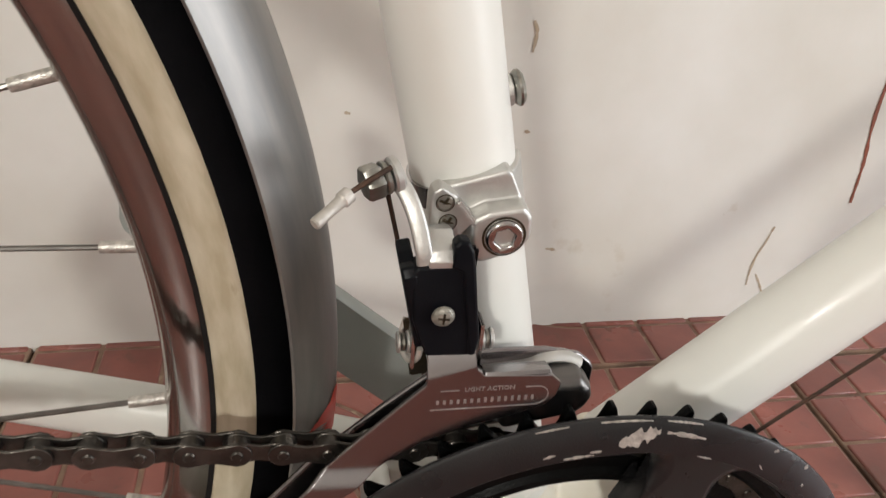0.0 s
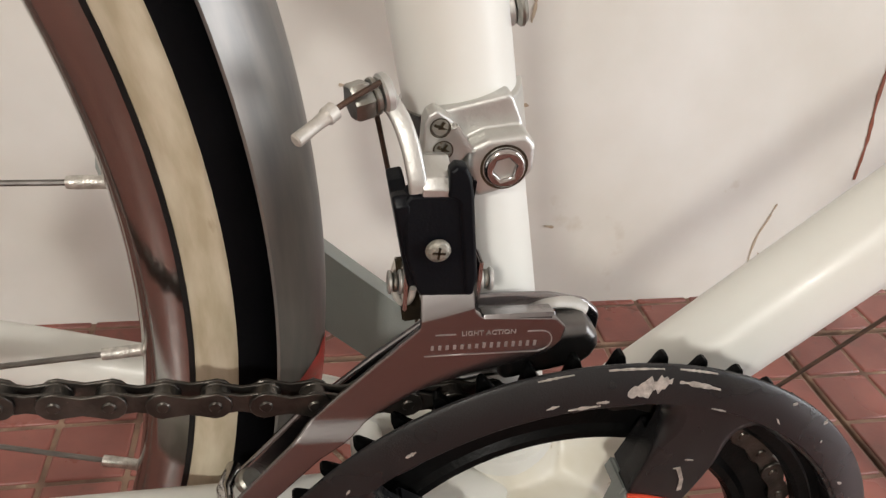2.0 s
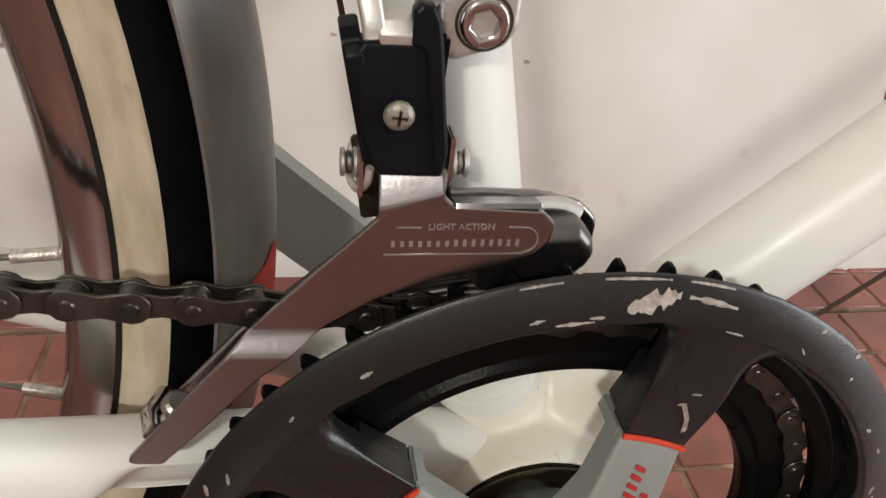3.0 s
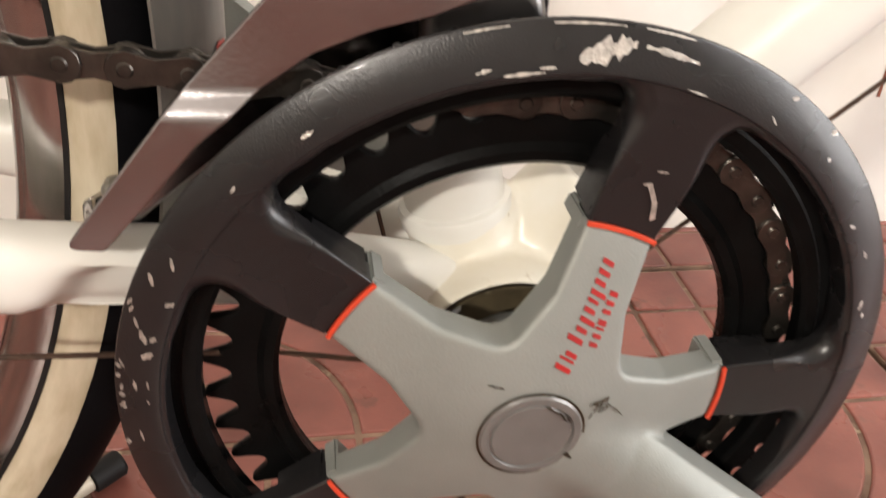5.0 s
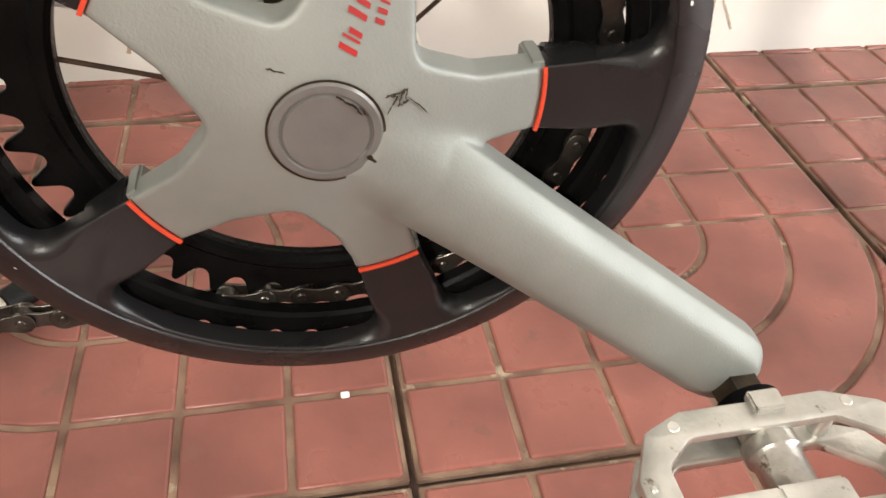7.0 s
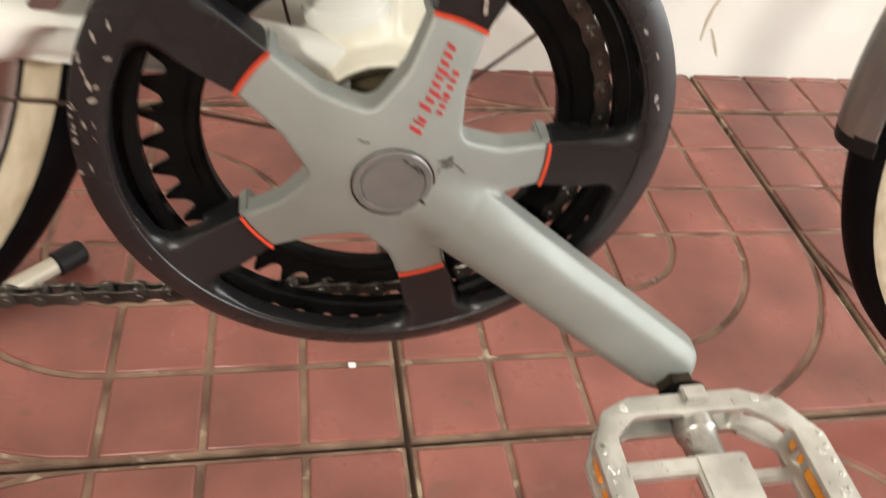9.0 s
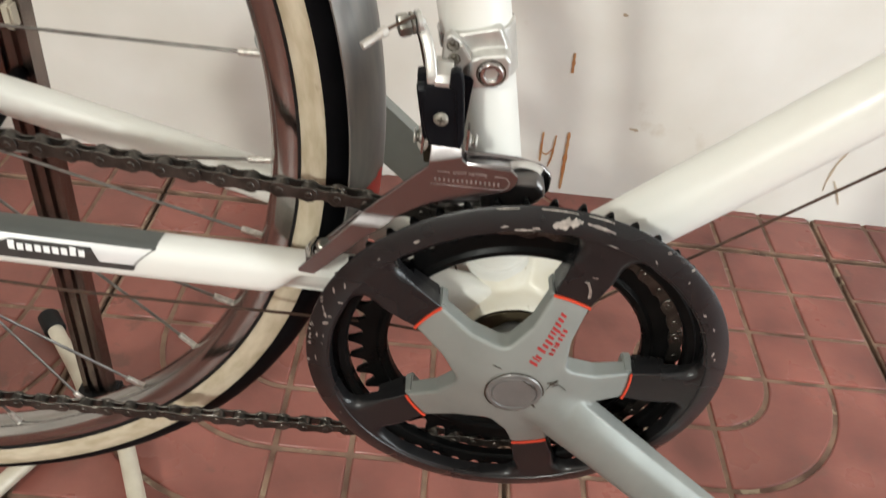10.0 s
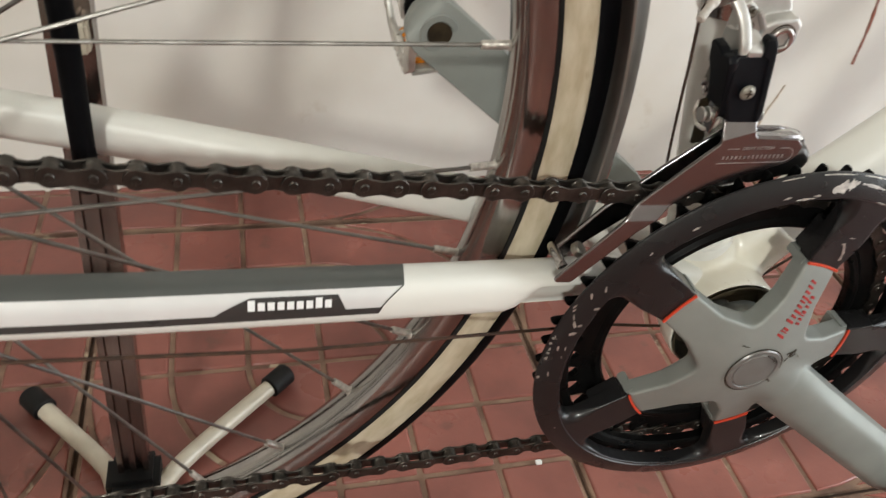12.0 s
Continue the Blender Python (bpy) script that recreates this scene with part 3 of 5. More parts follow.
guard = part("chain_guard", guard_body(), GUARD, bicycle, "dark satin chain guard ring with scraped paint")
part("guard_rim", lathe([(R_OUT - 0.0118, -0.0001), (R_OUT - 0.0114, 0.0004), (R_OUT - 0.0108, 0.0004), (R_OUT - 0.0014, -0.0022), (R_OUT - 0.0004, -0.0029), (R_OUT - 0.0002, -0.0036), (R_OUT - 0.0014, -0.0050), (R_OUT - 0.0040, -0.0058), (R_OUT - 0.0118, -0.0054)],
                        (0, GUARD_Y, 0.317), (0, -1, 0), 160, closed_profile=True), GUARD, guard)
for k in range(5):
    e = math.degrees(math.asin(0.0099 / 0.0603))
    arc = [polar(0.0596, ARMS[k] - e + 2 * e * j / 8) for j in range(9)] + [polar(0.0608, ARMS[k] + e - 2 * e * j / 8) for j in range(9)]
    part("red_stripe", plate([arc], 0.0012, 0.0002, Matrix.Translation((0, GUARD_Y - 0.0004, 0)) @ FACING), RED, crank, "orange-red stripe at the arm's end")
    # fixing tab and bolt pocket behind each arm end
    at = Matrix.Translation((O[0], GUARD_Y + 0.0078, O[1])) @ Matrix.Rotation(radians(-ARMS[k]), 4, "Y")
    part("arm_tab", box(0.0180, 0.0135, 0.0204, at @ Matrix.Translation((0.0699, 0, 0)), 0.0010), GUARD, crank)
    part("arm_hook", box(0.0048, 0.0132, 0.0212, at @ Matrix.Translation((0.0582, 0.0002, 0)), 0.0008), SPIDER, crank)

# plain red blocks, one the size of each letter, stand for the maker's writing along one arm
def word_blocks(a, r0, r1, off, tall, slant, widths):
    """widths: (width, bottom, top) of each block, in parts of the line's height; width alone is a gap."""
    whole = sum(w[0] for w in widths)
    unit, x, loops = (r1 - r0) / whole, r0, []
    c, s = math.cos(radians(a)), math.sin(radians(a))
    for w in widths:
        if len(w) > 1:
            lo, hi, wide = off + tall * w[1], off + tall * w[2], w[0] * unit * 0.46
            quad = [(x + slant * (lo - off), lo), (x + wide + slant * (lo - off), lo), (x + wide + slant * (hi - off), hi), (x + slant * (hi - off), hi)]
            loops.append([(O[0] + p * c - q * s, O[1] + p * s + q * c) for p, q in quad])
        x += w[0] * unit
    return on_dome(plate(loops, 0.0004, 0.0, Matrix.Translation((0, GUARD_Y, 0)) @ FACING), 0.00015)


SMALL, TALL, LOW = (1.0, 0.0, 0.70), (1.1, 0.0, 1.0), (1.0, -0.28, 0.70)
part("lettering", word_blocks(ARMS[1], 0.0215, 0.0535, -0.0012, 0.0047, 0.24, [TALL, (0.5, 0.0, 0.95), SMALL, (0.5,), TALL, SMALL, LOW, SMALL, (0.75, 0.0, 0.70), LOW, SMALL, SMALL, SMALL]), REDINK, crank,
     "red blocks in place of the maker's writing", False)
part("lettering", word_blocks(ARMS[1], 0.0300, 0.0465, -0.0056, 0.0024, 0.1, [(1, 0, 1), (1, 0, 1), (0.5, 0, 1), (1.3, 0, 1), (1, 0, 1), (1, 0, 1), (1.1, 0, 1)]), REDINK, crank,
     "small red blocks in place of the maker's writing", False)


def tooth_ring(teeth, pitch_r, r_in, depth, a0, sharp):
    """Chainring outline with teeth, and its inner edge."""
    out = []
    for k in range(teeth):
        a = a0 + 360 * k / teeth
        s = 360 / teeth
        for f, r in ((-0.5, -0.0040), (-0.40, -0.0037), (-0.30, -0.0026), (-0.20, 0.0), (-0.10, depth * 0.8), (-0.04, depth), (0.04, depth), (0.10, depth * 0.8), (0.20, 0.0), (0.30, -0.0026), (0.40, -0.0037)):
            out.append(polar(pitch_r + r, a + f * s))
    return [out, ring_pts(r_in, 96, *O)]


OUT_Y, IN_Y = -0.0355, -0.0290
outer_ring = part("outer_chainring", plate(tooth_ring(50, 0.1008, 0.0880, 0.0050, 2.1, 1), 0.0034, 0.0005, Matrix.Translation((0, OUT_Y, 0)) @ FACING), RINGB, bicycle, "large black toothed chainring")
part("ring_lip", lathe([(0.0935, 0.0017), (0.0925, 0.0028), (0.0892, 0.0028), (0.0878, 0.0017), (0.0878, -0.0028), (0.0935, -0.002)], (0, OUT_Y, 0.317), (0, -1, 0), 120, closed_profile=True), RINGB, outer_ring)
inner_ring = part("inner_chainring", plate(tooth_ring(42, 0.0845, 0.0675, 0.0042, 3.0, 1), 0.0032, 0.0005, Matrix.Translation((0, IN_Y, 0)) @ FACING), RINGB, bicycle, "smaller black toothed chainring")
part("ring_lip", lathe([(0.0735, 0.0016), (0.0715, 0.0032), (0.0690, 0.0032), (0.0675, 0.0016), (0.0675, -0.0030), (0.0735, -0.002)], (0, IN_Y, 0.317), (0, -1, 0), 120, closed_profile=True), RINGB, inner_ring)

# scraped patches on the guard's rim
def scrape(a, r, length, width, seed, turn=0.0, front=0.00025):
    rnd = random.Random(seed)
    n = 15
    top, bot = [], []
    for j in range(n):
        f = j / (n - 1)
        w = width * (0.25 + 0.75 * math.sin(math.pi * min(max(f, 0.06), 0.94))) * rnd.uniform(0.35, 1.2)
        x = (f - 0.5) * length
        y = turn * x
        top.append((x, y + w / 2))
        bot.append((x, y - w / 2))
    pts = top + bot[::-1]
    c, s = math.cos(radians(a)), math.sin(radians(a))
    loop = []
    for x, y in pts:
        rr, aa = r + y, a - math.degrees(x / r)
        loop.append(polar(rr, aa))
    me = plate([loop], 0.0003, 0.0, Matrix.Translation((0, GUARD_Y - front, 0)) @ FACING)
    for v in me.vertices:
        v.co.y += max(0.0, math.hypot(v.co.x, v.co.z - 0.317) - 0.0972) * 0.277 - (0.0003 if r > 0.09 else 0.0)
    return me


for a, r, ln, w, sd, tn in ((85.5, 0.1022, 0.0125, 0.0062, 1, 0.30), (77.0, 0.1036, 0.0135, 0.0017, 2, -0.05), (96, 0.0976, 0.009, 0.0010, 21, 0.0), (72, 0.0975, 0.005, 0.0006, 22, 0.0), (88, 0.1074, 0.016, 0.0008, 23, 0.0), (78, 0.1075, 0.012, 0.0007, 24, 0.0), (100, 0.1074, 0.010, 0.0006, 25, 0.0), (93, 0.0985, 0.006, 0.0008, 3, 0), (101, 0.0992, 0.006, 0.0007, 4, 0.1),
                            (124, 0.1005, 0.0055, 0.0008, 5, 0), (136, 0.1012, 0.003, 0.0006, 6, 0.2), (150, 0.1018, 0.0045, 0.0013, 7, 0.6), (156, 0.0985, 0.0035, 0.0014, 8, -0.7),
                            (163, 0.1022, 0.006, 0.0016, 9, 0.5), (166, 0.1005, 0.0045, 0.0020, 10, -0.6), (172, 0.1030, 0.005, 0.0009, 11, 0.2), (27, 0.1016, 0.0042, 0.0009, 12, 0.1),
                            (14.5, 0.1008, 0.0024, 0.0010, 13, 0), (182, 0.103, 0.006, 0.0006, 14, 0.1), (47, 0.1022, 0.0014, 0.0008, 15, 0), (71.5, 0.0735, 0.0034, 0.0007, 16, 0.4), (70, 0.0775, 0.0045, 0.0006, 17, 0.2), (208, 0.1015, 0.0015, 0.0006, 18, 0.1)):
    part("scrape", scrape(a, r, ln * (1.0 if sd < 3 or sd > 20 else 0.6), w * (1.0 if sd < 3 or sd > 20 else 1.25), sd, tn), BARE, guard, "bare metal scrape", False)
chips = random.Random(31)
for k in range(20):
    a = chips.gauss(168, 14) if k < 15 else chips.uniform(10, 60)
    part("scrape", scrape(a, chips.choice((0.1072, 0.1064, 0.1045, 0.0998)), chips.uniform(0.0010, 0.0028), chips.uniform(0.0006, 0.0018), 100 + k, chips.uniform(-0.6, 0.6)), BARE, guard, "", False)
part("scrape", plate([[(0.0245, 0.3870), (0.0268, 0.3815), (0.0272, 0.3770), (0.0258, 0.3765), (0.0255, 0.3815), (0.0232, 0.3868)]], 0.0003, 0, Matrix.Translation((0, GUARD_Y - 0.0002, 0)) @ FACING), BARE, guard, "pale hooked scratch", False)
smears = random.Random(12)


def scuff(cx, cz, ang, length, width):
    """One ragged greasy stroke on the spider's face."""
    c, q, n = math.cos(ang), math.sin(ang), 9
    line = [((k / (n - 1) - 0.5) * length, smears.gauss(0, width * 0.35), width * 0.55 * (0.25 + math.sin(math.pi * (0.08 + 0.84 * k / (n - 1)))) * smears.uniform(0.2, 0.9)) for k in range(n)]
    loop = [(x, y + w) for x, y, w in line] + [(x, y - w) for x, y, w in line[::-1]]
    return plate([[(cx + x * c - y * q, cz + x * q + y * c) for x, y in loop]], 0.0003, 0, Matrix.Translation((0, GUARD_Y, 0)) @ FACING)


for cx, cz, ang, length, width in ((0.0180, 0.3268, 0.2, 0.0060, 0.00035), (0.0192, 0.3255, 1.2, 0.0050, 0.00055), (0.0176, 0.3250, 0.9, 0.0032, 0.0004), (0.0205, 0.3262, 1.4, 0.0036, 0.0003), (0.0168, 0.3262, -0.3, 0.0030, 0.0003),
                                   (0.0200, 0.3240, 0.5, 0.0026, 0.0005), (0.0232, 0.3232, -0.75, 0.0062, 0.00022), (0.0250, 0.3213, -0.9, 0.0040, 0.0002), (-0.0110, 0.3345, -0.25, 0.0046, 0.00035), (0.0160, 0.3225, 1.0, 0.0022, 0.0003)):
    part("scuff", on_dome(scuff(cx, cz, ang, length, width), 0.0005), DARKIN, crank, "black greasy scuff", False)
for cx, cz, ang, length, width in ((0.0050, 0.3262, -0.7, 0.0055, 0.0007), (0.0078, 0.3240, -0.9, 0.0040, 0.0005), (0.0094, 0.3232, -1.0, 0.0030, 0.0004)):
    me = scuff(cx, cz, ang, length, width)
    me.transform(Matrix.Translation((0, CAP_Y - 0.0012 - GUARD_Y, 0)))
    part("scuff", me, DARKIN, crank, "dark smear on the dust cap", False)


# ---- pedals ----
def build_pedal(m, label):
    """A cast platform pedal: axle along local y from 0 (crank side) to -0.1, tread cage in local x, y."""
    body = bmesh.new()
    outer = rounded([(-0.030, -0.006), (0.022, -0.006), (0.040, -0.013), (0.0520, -0.032), (0.0520, -0.066), (0.044, -0.084), (0.030, -0.0935), (-0.028, -0.0935),
                     (-0.045, -0.084), (-0.0520, -0.068), (-0.0520, -0.028), (-0.044, -0.012)], 0.005)
    hole_b = rounded([(-0.0405, -0.025), (-0.030, -0.0165), (0.022, -0.0165), (0.0385, -0.028), (0.0385, -0.074), (0.026, -0.0835), (-0.026, -0.0835), (-0.0405, -0.074)], 0.005)
    drop_mesh(body, [plate([outer, hole_b], 0.0040, 0.0009, Matrix.Translation((0, 0, 0.0085))), plate([outer, hole_b], 0.0040, 0.0009, Matrix.Translation((0, 0, -0.0085)))])
    for x, y in ((-0.03, -0.0105), (0.024, -0.0105), (-0.0465, -0.03), (0.0455, -0.034), (-0.0465, -0.068), (0.0455, -0.066), (-0.028, -0.0890), (0.028, -0.0890)):
        disc(0.0034, 0.018, (x, y, -0.009), (0, 0, 1), 0.0006, 12, bm=body)
    for s in (-1, 1):
        for x, y in ((-0.034, -0.0115), (0.028, -0.0115), (-0.0470, -0.040), (0.0460, -0.040), (-0.0470, -0.060), (0.0460, -0.060), (-0.034, -0.0870), (0.034, -0.0870), (0.0, -0.0895)):
            disc(0.0022, 0.0008, (x, y, s * 0.0100), (0, 0, s), 0.0003, 10, bm=body)
    for s in (-1, 1):
        for j in range(6):
            for x in (-0.0488, 0.0488):
                disc(0.0012, 0.0013, (x, -0.0320 - 0.0066 * j, s * 0.0100), (0, 0, s), 0.0003, 8, bm=body)
    cage = part("pedal_cage", body, PEDAL, bicycle, label)
    cage.matrix_basis = m
    part("pedal_barrel", lathe([(0, 0.0), (0.0074, 0.0), (0.0078, -0.002), (0.0078, -0.009), (0.0094, -0.0105), (0.0096, -0.016), (0.0084, -0.0175), (0.0080, -0.030), (0.0078, -0.058), (0.0092, -0.0605), (0.0094, -0.074), (0.0086, -0.0755), (0.0086, -0.085), (0, -0.085)], (0, -0.006, 0), (0, 1, 0), 32),
         BARREL, cage, "grimy turned alloy barrel")
    part("axle_ring", lathe([(0.0088, 0.0015), (0.0118, 0.0010), (0.0122, -0.0030), (0.0092, -0.0045)], (0, -0.0020, 0), (0, 1, 0), 32), TREAD, cage, "black ring round the pedal axle")
    for sx, sy, x, y, z in ((0.042, 0.0075, -0.022, -0.041, 0.0075), (0.042, 0.0075, -0.022, -0.060, 0.0075), (0.040, 0.006, 0.020, -0.041, -0.0075), (0.040, 0.006, 0.020, -0.060, -0.0075)):
        part("cross_bar", box(sx, sy, 0.006, Matrix.Translation((x, y, z)), 0.001), PEDAL, cage)
    part("centre_plate", box(0.024, 0.027, 0.006, Matrix.Translation((0.0, -0.0505, 0.0085)), 0.0015), PEDAL, cage)
    part("end_lug", box(0.0115, 0.008, 0.0045, Matrix.Translation((0, -0.008, 0.0112)), 0.0008), PEDAL, cage)
    part("pedal_axle", hexnut(0.0092, 0.020, (0, 0.0125, 0), (0, -1, 0)), DARKIN, cage, "dark greasy pedal axle with flats")
    for s in (-1, 1):
        house = box(0.0035, 0.056, 0.015, Matrix.Translation((s * 0.0462, -0.049, 0)), 0.0008)
        part("reflector_housing", house, PEDAL, cage)
        for j, (y, w) in enumerate(((-0.033, 0.010), (-0.050, 0.015), (-0.067, 0.010))):
            part("reflector", box(0.0022, w, 0.010, Matrix.Translation((s * 0.0437, y, 0)), 0.0006), ORANGE, cage, "amber reflector")
            part("reflector", box(0.0022, w, 0.010, Matrix.Translation((s * 0.0487, y, 0)), 0.0006), ORANGE, cage, "amber reflector")
    return cage


build_pedal(Matrix.Translation((0.1385, -0.0835, 0.2108)) @ Matrix.Rotation(radians(-2), 4, "Y"), "cast alloy platform pedal with amber reflectors")
far_tip = Vector((-0.1415, 0.0890, 0.4255))
far_bm = crank_arm(Vector((-0.004, 0.0615, 0.320)), far_tip, 0.0145, 0.0150, 0.0070, 0.0070, Vector((0, 1, 0)), 0.0045)
far_crank = part("far_crank_arm", far_bm, SPIDER, bicycle, "grey satin crank arm on the far side")
# Flat dark disc draws the shade inside the pedal hole.
part("pedal_thread", disc(0.0062, 0.0008, far_tip + Vector((0.0, -0.0104, 0.0)), (0, -1, 0), 0.0002, 28), DARKIN, far_crank, "flat dark disc for the shade in the pedal hole")
part("thread_rim", lathe([(0.0062, 0.0), (0.0066, 0.0008), (0.0095, 0.0008), (0.0100, 0.0)], far_tip + Vector((0.0, -0.0102, 0.0)), (0, -1, 0), 28), SPIDER, far_crank)
build_pedal(Matrix.Translation(far_tip + Vector((-0.002, 0.008, 0.004))) @ Matrix.Rotation(radians(-99), 4, "Y") @ Matrix.Rotation(radians(180), 4, "Z"), "cast alloy platform pedal hanging on edge")


# ---- rear wheel and mudguard ----
HUB = Vector((-0.408, MID, 0.420))


def wheel(c, axis_m, label, tyre_r=0.3035, sec=0.0160):
    """A spoked wheel round c; axis_m turns local z into its axle."""
    base = Matrix.Translation(c) @ axis_m
    rim = part("wheel_rim", lathe([(0.2945, -0.0112), (0.2945, -0.0092), (0.2905, -0.0090), (0.2905, 0.0090), (0.2945, 0.0092), (0.2945, 0.0112), (0.2930, 0.0116), (0.2830, 0.0113), (0.2805, 0.0095), (0.2785, 0.0060),
                                   (0.2775, 0.0030), (0.2775, -0.0030), (0.2785, -0.0060), (0.2805, -0.0095), (0.2830, -0.0113), (0.2930, -0.0116)], (0, 0, 0), (0, 0, 1), 180, closed_profile=True), RIM, bicycle, label)
    rim.matrix_basis = base
    prof_side, prof_tread = [], []
    for k in range(0, 9):
        a = radians(-62 + 72 * k / 8)
        prof_side.append((tyre_r + sec * math.sin(a), sec * math.cos(a)))
    for s in (-1, 1):
        part("bead_line", lathe([(0.2919, s * 0.0105), (0.2936, s * 0.0105), (0.2936, s * 0.0129), (0.2919, s * 0.0120)], (0, 0, 0), (0, 0, 1), 180, closed_profile=True), RUBBER, rim)
    part("tyre_sidewall", lathe([(tyre_r - 0.0140, 0.0062)] + prof_side, (0, 0, 0), (0, 0, 1), 180), GUM, rim, "cream tyre sidewall")
    part("tyre_sidewall", lathe([(tyre_r - 0.0140, -0.0062)] + [(r, -h) for r, h in prof_side], (0, 0, 0), (0, 0, 1), 180), GUM, rim, "cream tyre sidewall")
    for k in range(0, 13):
        a = radians(9 + 162 * k / 12)
        prof_tread.append((tyre_r + (sec + 0.0008) * math.sin(a), (sec + 0.0008) * math.cos(a)))
    part("tyre_tread", lathe(prof_tread, (0, 0, 0), (0, 0, 1), 180), TREAD, rim, "black tyre tread")
    hub = bmesh.new()
    lathe([(0.0, -0.05), (0.005, -0.05), (0.006, -0.036), (0.020, -0.035), (0.0215, -0.033), (0.0215, -0.031), (0.013, -0.029), (0.012, 0.029), (0.0215, 0.031), (0.0215, 0.033), (0.020, 0.035), (0.006, 0.036), (0.005, 0.05), (0.0, 0.05)],
          (0, 0, 0), (0, 0, 1), 40, bm=hub)
    part("hub", hub, ALLOY, rim)
    return rim


UPRIGHT = Matrix.Rotation(radians(90), 4, "X")     # local z to -y
rear_wheel = wheel(HUB, UPRIGHT, "polished rear wheel rim with wire spokes")


def spokes(rim, phase, count=32):
    sp_me, nip_me = None, None
    for k in range(count):
        a = 2 * math.pi * k / count + radians(phase)
        side = 1 if k % 2 else -1
        lead = radians(74) * (1 if k % 4 < 2 else -1)
        p1 = Vector((0.2785 * math.cos(a), 0.2785 * math.sin(a), side * 0.002))
        p0 = Vector((0.0205 * math.cos(a + lead), 0.0205 * math.sin(a + lead), side * 0.032))
        d = (p1 - p0)
        m = Matrix.Translation(p0) @ d.to_track_quat("Z", "X").to_matrix().to_4x4()
        if sp_me is None:
            bm = lathe([(0, 0), (0.0009, 0), (0.0009, 1), (0, 1)], (0, 0, 0), (0, 0, 1), 8)
            sp_me = bpy.data.meshes.new("spoke")
            bm.to_mesh(sp_me)
            bm.free()
            nb = lathe([(0, 0), (0.0018, 0.0), (0.0019, 0.002), (0.0019, 0.011), (0.0030, 0.012), (0.0030, 0.014), (0, 0.014)], (0, 0, 0), (0, 0, 1), 10)
            nip_me = bpy.data.meshes.new("nipple")
            nb.to_mesh(nip_me)
            nb.free()
        s = part("spoke", sp_me, SPOKE, rim, "", True, m @ Matrix.Diagonal((1, 1, d.length, 1)))
        part("nipple", nip_me, BARE, rim, "", True, Matrix.Translation(p1 - d.normalized() * 0.0125) @ d.to_track_quat("Z", "X").to_matrix().to_4x4())


SPOKE_PHASE = 7.4
spokes(rear_wheel, SPOKE_PHASE)

FEND_R = 0.3315
prof = []
for k in range(-10, 11):
    u = k / 10
    prof.append((FEND_R - 0.0135 * abs(u) ** 2.1, 0.0215 * u))
prof = [(FEND_R - 0.0142, -0.0212)] + prof + [(FEND_R - 0.0142, 0.0212)] + [(r - 0.0009, h * 0.97) for r, h in prof[::-1]]
mudguard = part("mudguard", lathe(prof, (0, 0, 0), (0, 0, 1), 150, -14.0, 128.0, closed_profile=True), FENDER, bicycle, "dull brushed alloy rear mudguard", True, Matrix.Translation(HUB) @ UPRIGHT)

# ---- chain ----
PITCH = 0.01285
CH_R = 0.0845
CH_Y = IN_Y - 0.0005
COG = Vector((-0.408, 0, 0.418))
COG_R, PUL, PUL_R = 0.0270, Vector((-0.392, 0, 0.268)), 0.0245


def chain_path():
    """The closed way of the chain in x, z: ring, lower run, pulley, sprocket, upper run."""
    pts = []
    for k in range(0, 61):
        a = radians(96.0 - (96.0 + 91.5) * k / 60)
        pts.append((CH_R * math.cos(a), 0.317 + CH_R * math.sin(a)))
    for k in range(0, 13):
        a = radians(-90 - 95 * k / 12)
        pts.append((PUL.x + PUL_R * math.cos(a), PUL.z + PUL_R * math.sin(a)))
    for k in range(0, 17):
        a = radians(-35 - 229 * k / 16)
        pts.append((COG.x + COG_R * math.cos(a), COG.z + COG_R * math.sin(a)))
    return pts


way = chain_path()
way.append(way[0])
seg = [math.dist(way[i], way[i + 1]) for i in range(len(way) - 1)]
total = sum(seg)
links = int(round(total / PITCH / 2) * 2)
step_len = total / links


def along(s):
    s %= total
    for i, q in enumerate(seg):
        if s <= q:
            t = s / q if q else 0
            return way[i][0] * (1 - t) + way[i + 1][0] * t, way[i][1] * (1 - t) + way[i + 1][1] * t
        s -= q
    return way[-1]


def chain_y(x):
    return CH_Y - 0.034 * max(0.0, -x - 0.02)


CHAIN_SHIFT = 0.004
pins = []
for k in range(links):
    x, z = along(k * step_len + CHAIN_SHIFT)
    pins.append(Vector((x, chain_y(x), z)))


def link_outline(length, r, waist):
    """A chain side plate from (0, 0) to (length, 0) with a waist."""
    out = []
    for k in range(9):
        a = radians(60 + 240 * k / 8)
        out.append((r * math.cos(a), r * math.sin(a)))
    out.append((length / 2, -waist))
    for k in range(9):
        a = radians(-120 + 240 * k / 8)
        out.append((length + r * math.cos(a), r * math.sin(a)))
    out.append((length / 2, waist))
    return out


